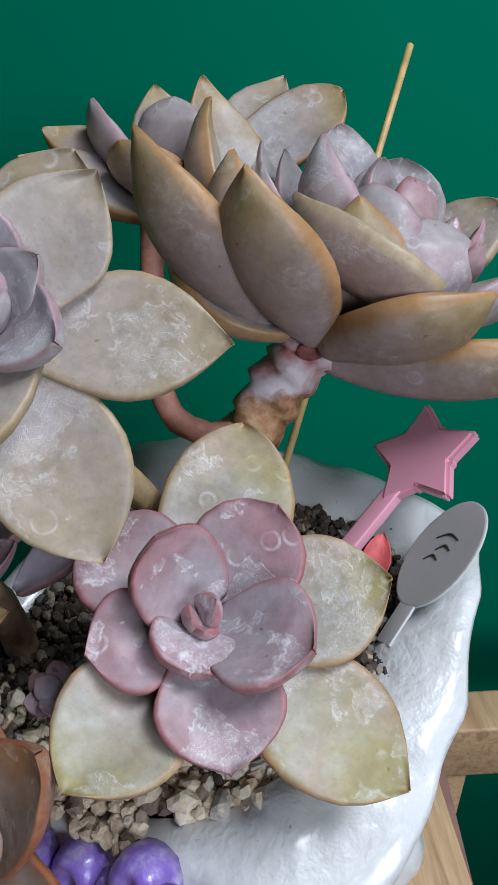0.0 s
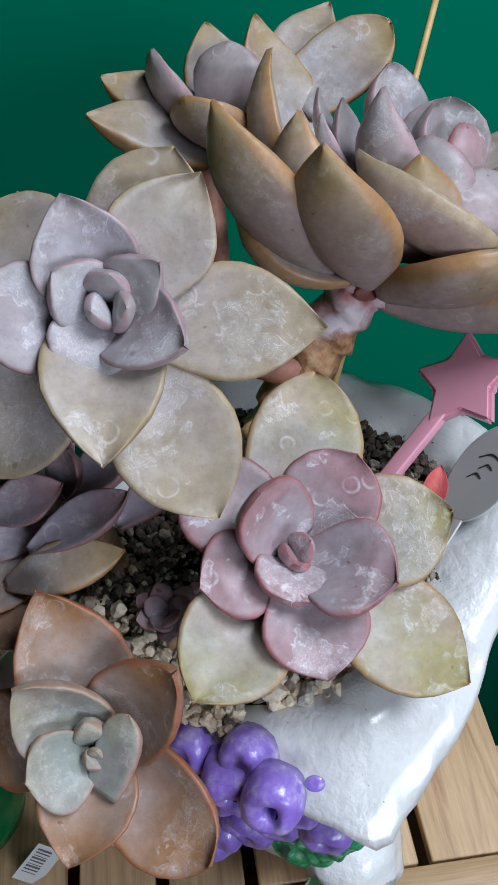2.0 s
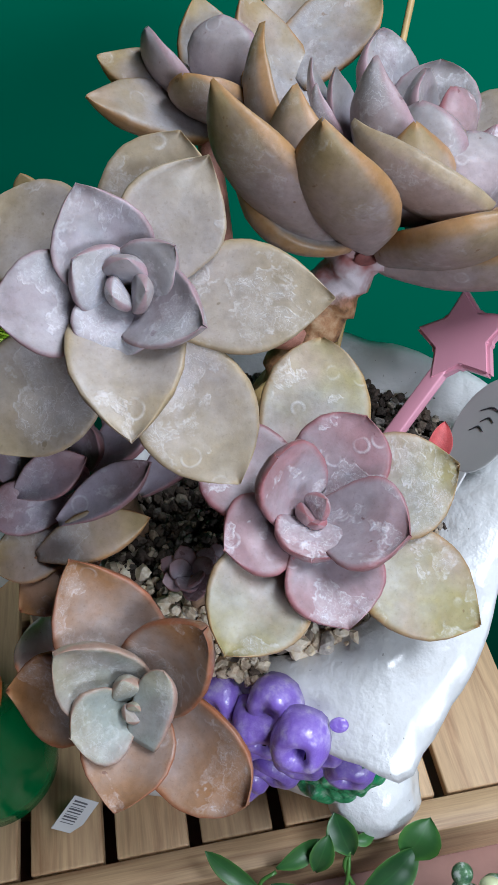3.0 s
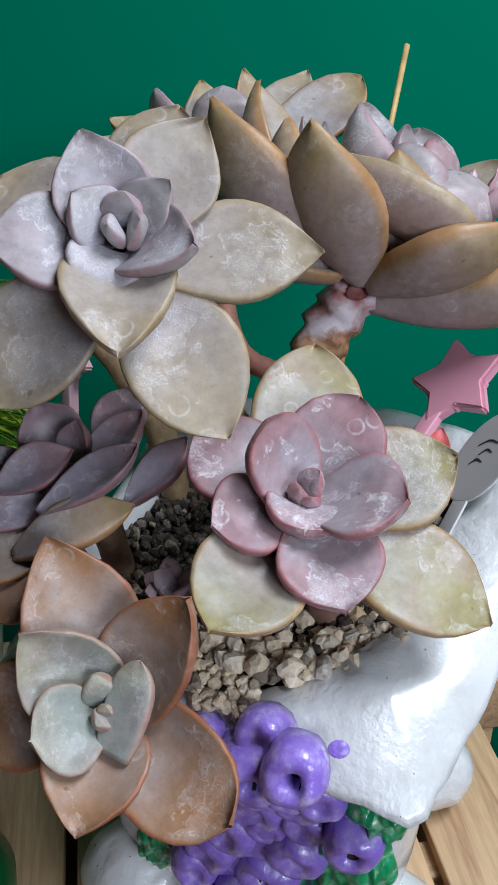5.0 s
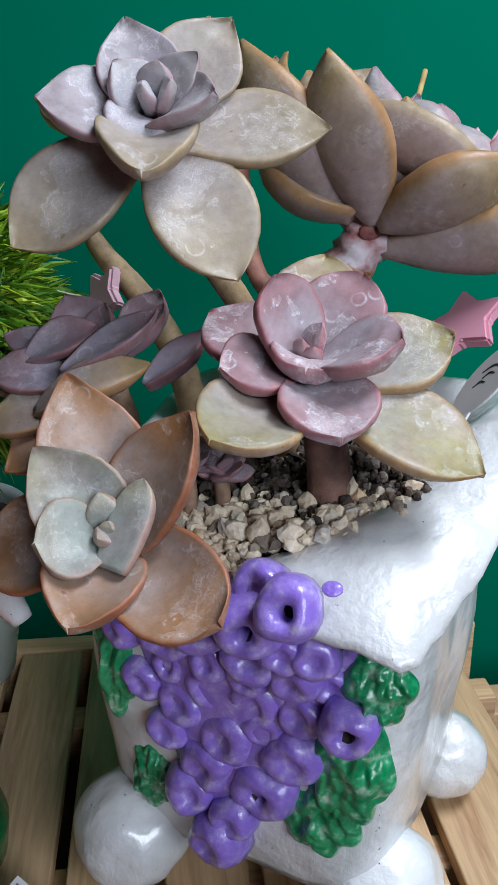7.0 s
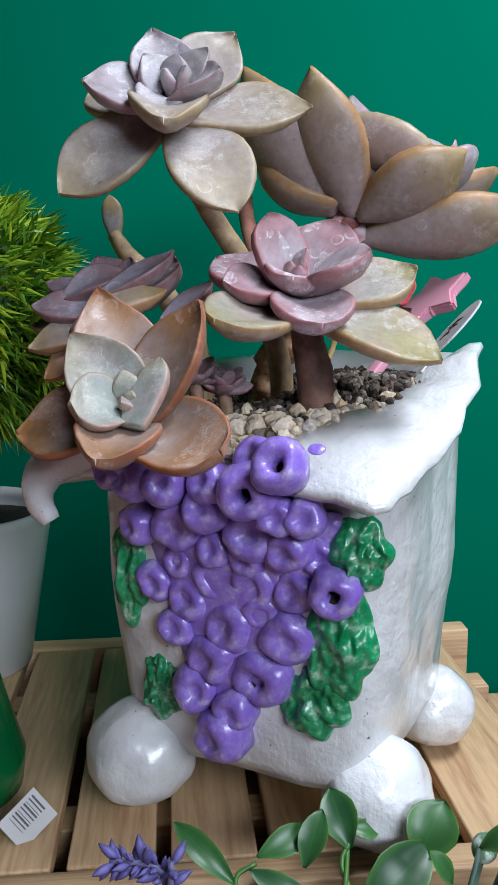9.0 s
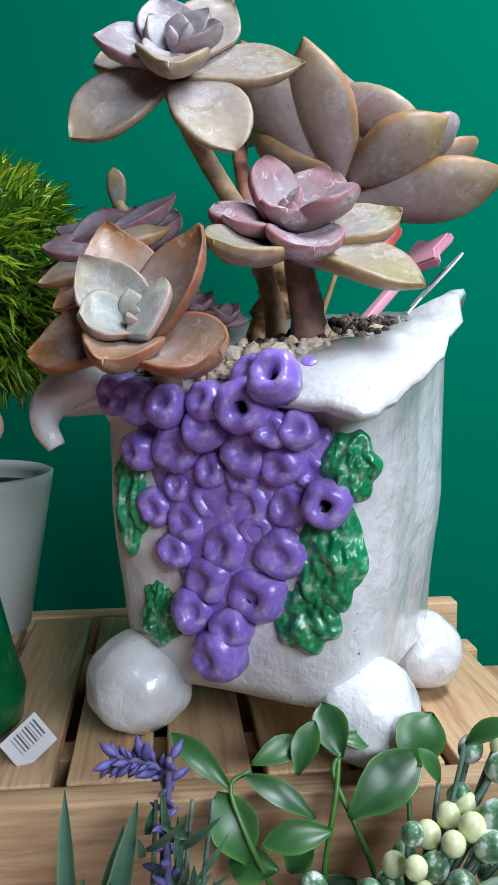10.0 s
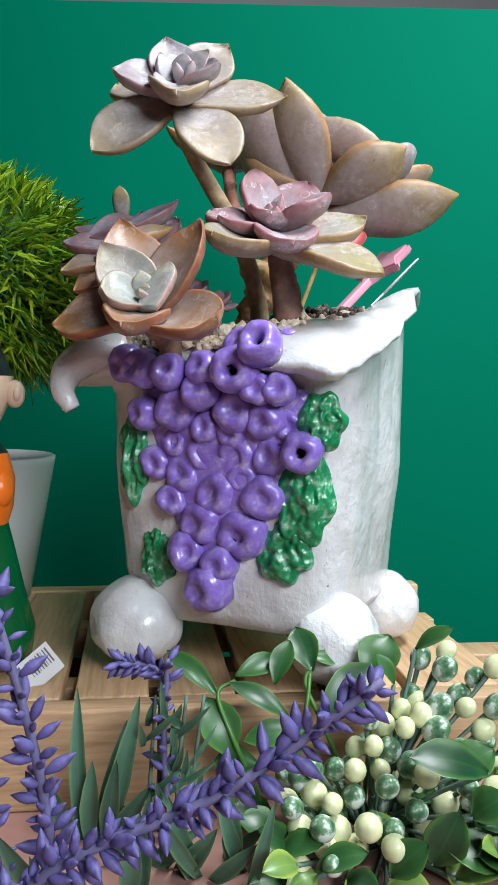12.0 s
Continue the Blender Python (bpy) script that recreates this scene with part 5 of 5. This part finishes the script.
def bud_mesh(length, width):
    bm = bmesh.new()
    rings = []
    for s, r in ((0.0, 0.25), (0.15, 0.6), (0.4, 1.0), (0.65, 0.85), (0.85, 0.45), (1.0, 0.06)):
        rings.append([Vector((math.cos(2 * math.pi * k / 7) * r * width / 2, math.sin(2 * math.pi * k / 7) * r * width / 2, s * length)) for k in range(7)])
    grid_faces(bm, rings)
    me = bpy.data.meshes.new("bud")
    bm.to_mesh(me)
    bm.free()
    me.materials.append(LAVENDER)
    me.shade_smooth()
    return me


BUD = bud_mesh(0.0108, 0.0038)


def lavender(points, buds, label, seed, start=0.25, size=1.0):
    rnd = random.Random(seed)
    thing = tagged(holder("lavender_sprig", points[0]), label, "lavender", "lavender sprigs")
    part("stem", tube(points, [0.0017, 0.0015, 0.0012], 24, 8, 0.1), LAV_TWIG, thing)
    line = smooth_line(points, 60)
    for k in range(buds):
        f = start + (1 - start) * k / (buds - 1)
        i = min(58, int(f * 59))
        d = (line[i + 1] - line[i]).normalized()
        side = d.orthogonal().normalized()
        side = Matrix.Rotation(k * 2.4 + rnd.uniform(-0.4, 0.4), 3, d) @ side
        aim = (side * rnd.uniform(0.5, 1.2) + d * rnd.uniform(0.1, 1.0) + Vector((rnd.uniform(-0.3, 0.3), rnd.uniform(-0.3, 0.3), rnd.uniform(-0.3, 0.3)))).normalized()
        o = new("bud", BUD)
        o.parent = thing
        sc = size * rnd.uniform(0.55, 1.25)
        o.matrix_basis = Matrix.Translation(line[i] + side * 0.001) @ aim.to_track_quat("Z", "Y").to_matrix().to_4x4() @ Matrix.Diagonal((sc * rnd.uniform(0.9, 1.3), sc * 1.1, sc, 1))
    at_home(thing, None)
    return thing


lavender([(-0.06, -0.07, SHELF_Z), (-0.05, -0.074, 0.015), (-0.029, -0.075, 0.042), (0.0125, -0.075, 0.061), (0.05, -0.075, 0.088)], 150, "bent artificial lavender sprig with dense violet buds", 3, 0.3, 0.74)
lavender([(-0.03, -0.045, SHELF_Z), (-0.032, -0.047, 0.01), (-0.037, -0.05, 0.057), (-0.05, -0.05, 0.105)], 80, "upright artificial lavender sprig with violet buds", 5, 0.3, 0.8)
lavender([(-0.012, 0.112, SHELF_Z), (-0.012, 0.11, 0.0), (-0.013, 0.112, 0.026), (-0.033, 0.114, 0.03)], 40, "drooping artificial lavender sprig on frosted stem", 8, 0.6, 0.75)
lavender([(-0.006, 0.1, SHELF_Z), (-0.01, 0.104, -0.01), (-0.009, 0.107, 0.034)], 22, "small artificial lavender sprig on frosted stem", 11, 0.3, 0.75)
lavender([(-0.07, 0.06, SHELF_Z), (-0.075, 0.06, -0.03), (-0.078, 0.06, -0.002)], 14, "short artificial lavender sprig with violet buds", 13, 0.2)

tuft = tagged(holder("leaf_tuft", (-0.04, 0.105, SHELF_Z)), "tuft of narrow grey-green artificial lavender leaves", "artificial plant")
for k, (tx, tz, bx, w, ty) in enumerate(((-0.05, 0.02, -0.048, 0.008, 0.11), (-0.021, 0.018, -0.036, 0.01, 0.105), (-0.042, -0.01, -0.044, 0.009, 0.1), (-0.03, -0.005, -0.036, 0.009, 0.09), (-0.062, -0.012, -0.05, 0.008, 0.09), (-0.016, -0.02, -0.034, 0.009, 0.095), (-0.028, 0.002, -0.04, 0.008, 0.115))):
    part("leaf", thin_leaf((bx, 0.105, SHELF_Z), (tx, ty, tz), w, (0, -1, 0.3), 0.06, 0.2, BLADE, k), GREY_GREEN, tuft)
pick = random.Random(17)
for k in range(26):
    bx, bz = pick.uniform(-0.02, 0.004), pick.uniform(-0.045, 0.006)
    part("leaf", thin_leaf((bx, 0.106, bz), (bx + pick.uniform(-0.012, 0.02), pick.uniform(0.09, 0.106), bz + pick.uniform(0.01, 0.024)), pick.uniform(0.0026, 0.0045), (0.2, -1, 0.3), 0.08, 0.2, BLADE, k + 60), GREY_GREEN, tuft)
for bx in (-0.018, -0.004, 0.004):
    part("stem", tube([(bx, 0.106, SHELF_Z), (bx * 0.9, 0.105, -0.02), (bx + 0.004, 0.104, 0.018)], [0.0012, 0.001, 0.0008], 12, 6), LAV_STEM, tuft)
pick = random.Random(15)
for k in range(16):
    bx = pick.uniform(-0.06, 0.03)
    by = pick.uniform(0.06, 0.108)
    part("leaf", thin_leaf((bx, by, SHELF_Z), (bx + pick.uniform(-0.022, 0.022), by - pick.uniform(0.0, 0.018), pick.uniform(-0.035, -0.008)), pick.uniform(0.006, 0.01), (0, -1, 0.3), 0.08, 0.2, BLADE, k + 20), GREY_GREEN, tuft)
at_home(tuft, None)

LEAVES = [((-0.0107, 0.027), (0.0146, 0.0093), 0.01), ((0.0467, 0.0226), (0.0234, 0.0167), 0.011), ((0.0201, 0.0159), (0.0491, 0.0005), 0.0098), ((0.0092, 0.0077), (0.0217, -0.0181), 0.0192),
          ((0.0546, 0.0361), (0.0617, 0.0184), 0.0147), ((0.0509, 0.0323), (0.0427, 0.0134), 0.0112), ((0.0751, 0.0209), (0.0613, 0.0244), 0.0077), ((0.0949, 0.0209), (0.0627, 0.0005), 0.0198),
          ((0.027, -0.0087), (0.0563, -0.0045), 0.0126), ((0.0133, -0.0223), (0.0343, -0.0213), 0.0147), ((0.1019, 0.0341), (0.0884, 0.015), 0.0203), ((0.048, -0.0077), (0.0385, -0.0223), 0.0126),
          ((0.0668, -0.0286), (0.0469, -0.0444), 0.0168), ((0.0207, -0.0391), (0.0417, -0.0496), 0.0168)]


def lean(z):
    """The spray leans back over the rail: its depth at a height."""
    return 0.118 + 0.03 * min(1.0, max(0.0, z / 0.035))


spray = tagged(holder("leafy_spray", (0.06, 0.118, SHELF_Z)), "artificial spray of smooth green oval leaves", "artificial plant")
for k, ((tx, tz), (bx, bz), w) in enumerate(LEAVES):
    dy = 0.006 * math.sin(k * 2.3)
    part("leaf", thin_leaf((bx, lean(bz), bz), (tx, lean(tz) + dy, tz), w * 1.08, (0.2 * math.sin(k), -0.75, 0.7), 0.12, 0.14, OVATE, k), FRESH, spray)
for pts in (((0.0710, 0.118, SHELF_Z), (0.0742, 0.1180, -0.0276), (0.0668, 0.1180, -0.0056), (0.0578, 0.1295, 0.0134), (0.0620, 0.1359, 0.0209)), ((0.0520, 0.118, SHELF_Z), (0.0532, 0.1180, -0.0202), (0.0583, 0.1246, 0.0077), (0.0606, 0.1338, 0.0184)), ((0.0400, 0.118, SHELF_Z), (0.0312, 0.1180, -0.0286), (0.0217, 0.1180, -0.0077), (0.0146, 0.1267, 0.0101), (0.0233, 0.1309, 0.0150)), ((0.0850, 0.118, SHELF_Z), (0.0878, 0.1180, -0.0077), (0.0887, 0.1323, 0.0167))):
    part("stem", tube(pts, [0.0014, 0.0012, 0.001], 18, 8), FRESH, spray)
at_home(spray, None)

BERRIES = [(0.121, 0.108, 0.037, 1), (0.111, 0.116, 0.031, 0), (0.119, 0.103, 0.030, 0), (0.136, 0.111, 0.023, 0), (0.143, 0.103, 0.031, 1), (0.129, 0.102, 0.012, 1), (0.114, 0.093, 0.016, 0), (0.106, 0.104, 0.014, 1)]
BERRIES_MID = [(0.105, 0.091, 0.013, 1), (0.099, 0.102, 0.011, 1), (0.082, 0.089, 0.012, 0), (0.090, 0.098, 0.006, 1), (0.097, 0.087, 0.009, 1), (0.104, 0.106, 0.017, 0), (0.111, 0.087, 0.008, 0), (0.091, 0.091, -0.003, 0), (0.082, 0.082, 0.003, 1), (0.076, 0.092, -0.002, 1), (0.073, 0.076, -0.005, 1), (0.066, 0.086, -0.009, 0)]
BERRIES_LOW = [(0.055, 0.076, -0.004, 0), (0.051, 0.084, -0.012, 0), (0.086, 0.071, -0.010, 0), (0.073, 0.079, -0.018, 0), (0.062, 0.067, -0.015, 1), (0.056, 0.080, -0.017, 1), (0.045, 0.066, -0.016, 0), (0.049, 0.070, -0.027, 1), (0.057, 0.060, -0.022, 0), (0.065, 0.070, -0.028, 1),
               (0.076, 0.060, -0.022, 1), (0.100, 0.075, -0.023, 0), (0.104, 0.075, -0.007, 1), (0.113, 0.077, -0.021, 1), (0.086, 0.055, -0.028, 1), (0.048, 0.060, -0.038, 1), (0.060, 0.050, -0.032, 0), (0.100, 0.087, -0.008, 0)]
pick = random.Random(77)
MORE = []
while len(MORE) < 40:
    q = (pick.uniform(0.045, 0.145), pick.uniform(0.06, 0.115), pick.uniform(-0.036, 0.03), pick.random() < 0.4)
    if q[2] < 0.035 - (0.115 - q[1]) * 0.9 and q[2] < -0.03 + (q[0] - 0.04) * 0.8 and all((Vector(q[:3]) - Vector(p[:3])).length > 0.0095 for p in BERRIES + BERRIES_MID + BERRIES_LOW + MORE):
        MORE.append(q)
berry_plant = tagged(holder("berry_spray", (0.087, 0.09, SHELF_Z)), "artificial berry spray with pale and frosted green berries", "artificial plant")
rnd = random.Random(21)
for k, (x, y, z, light) in enumerate(BERRIES + BERRIES_MID + BERRIES_LOW + MORE):
    r = rnd.uniform(0.0042, 0.006)
    bm = bmesh.new()
    bmesh.ops.create_uvsphere(bm, u_segments=18, v_segments=12, radius=r)
    for v in bm.verts:
        v.co.z *= 1.18
        v.co.x *= 1 + 0.04 * noise.noise(v.co * 200 + Vector((k, 0, 0)))
    aim = Vector((x - 0.085 + rnd.uniform(-0.02, 0.02), y - 0.12 + rnd.uniform(-0.02, 0.02), 0.05)).normalized()
    o = part("berry", bm, LIGHT_BERRY if light else FROST_BERRY, berry_plant)
    o.matrix_basis = Matrix.Translation((x, y, z)) @ aim.to_track_quat("Z", "Y").to_matrix().to_4x4()
    foot = Vector((0.087 + (x - 0.087) * 0.45, 0.1 + (y - 0.1) * 0.3, max(-0.045, min(z, 0.02) - 0.028)))
    start = Vector((x, y, z)) - aim * r * 1.1
    part("stalk", tube([start, start * 0.6 + foot * 0.4 - aim * 0.002, foot], [0.0012, 0.0009, 0.001], 8, 6), LAV_STEM, berry_plant)
for pts in (((0.087, 0.1, SHELF_Z), (0.089, 0.1, -0.025), (0.105, 0.1, 0.01), (0.115, 0.104, 0.025)), ((0.085, 0.1, SHELF_Z), (0.081, 0.095, -0.035), (0.075, 0.09, -0.02)), ((0.089, 0.1, SHELF_Z), (0.1, 0.095, -0.03), (0.105, 0.09, -0.01))):
    part("stem", tube(pts, [0.0018, 0.0016, 0.0012], 14, 8), LAV_STEM, berry_plant)
for k, (tip, base, w) in enumerate((((0.089, 0.05, 0.012), (0.124, 0.056, 0.002), 0.018), ((0.122, 0.1, 0.05), (0.106, 0.106, 0.038), 0.009), ((0.111, 0.05, -0.01), (0.102, 0.055, -0.035), 0.018), ((0.098, 0.048, -0.022), (0.084, 0.052, -0.038), 0.015), ((0.13, 0.048, -0.032), (0.104, 0.055, -0.026), 0.018), ((0.13, 0.05, -0.004), (0.118, 0.055, -0.016), 0.016),
                                     ((0.03, 0.06, -0.022), (0.046, 0.07, -0.038), 0.014), ((0.135, 0.08, 0.002), (0.118, 0.08, -0.01), 0.018), ((0.088, 0.11, 0.035), (0.097, 0.11, 0.02), 0.008), ((0.078, 0.045, -0.04), (0.066, 0.06, -0.046), 0.014))):
    part("leaf", thin_leaf(base, tip, w, (0.1 * math.sin(k), -0.6, 0.8), 0.12, 0.12, OVATE, k), FRESH, berry_plant)
    part("stalk", tube([base, Vector(base) * 0.6 + Vector((0.087, 0.095, -0.035)) * 0.4, (0.087, 0.095, -0.04)], [0.001, 0.001, 0.001], 8, 6), LAV_STEM, berry_plant)
pick = random.Random(31)
for k in range(46):
    x = pick.uniform(0.04, 0.165)
    y = pick.uniform(0.045, 0.1)
    z = pick.uniform(-0.046, -0.026) + max(0.0, (x - 0.11) * 0.7) * pick.random()
    a = pick.uniform(0, 2 * math.pi)
    base = Vector((x, y, z - 0.004))
    tip = base + Vector((math.cos(a) * 0.02, math.sin(a) * 0.012 - 0.004, pick.uniform(0.002, 0.013)))
    part("leaf", thin_leaf(base, tip, pick.uniform(0.011, 0.016), (0.3 * math.sin(k), -0.5, 0.8), 0.14, 0.16, OVATE, k + 40), BRIGHT if k % 3 == 0 else FRESH, berry_plant)
    part("stalk", tube([base, base * 0.55 + Vector((0.092, 0.095, -0.048)) * 0.45 - Vector((0, 0, 0.001)), (0.092, 0.095, -0.048)], [0.001, 0.001, 0.001], 8, 6), LAV_STEM, berry_plant)
at_home(berry_plant, None)
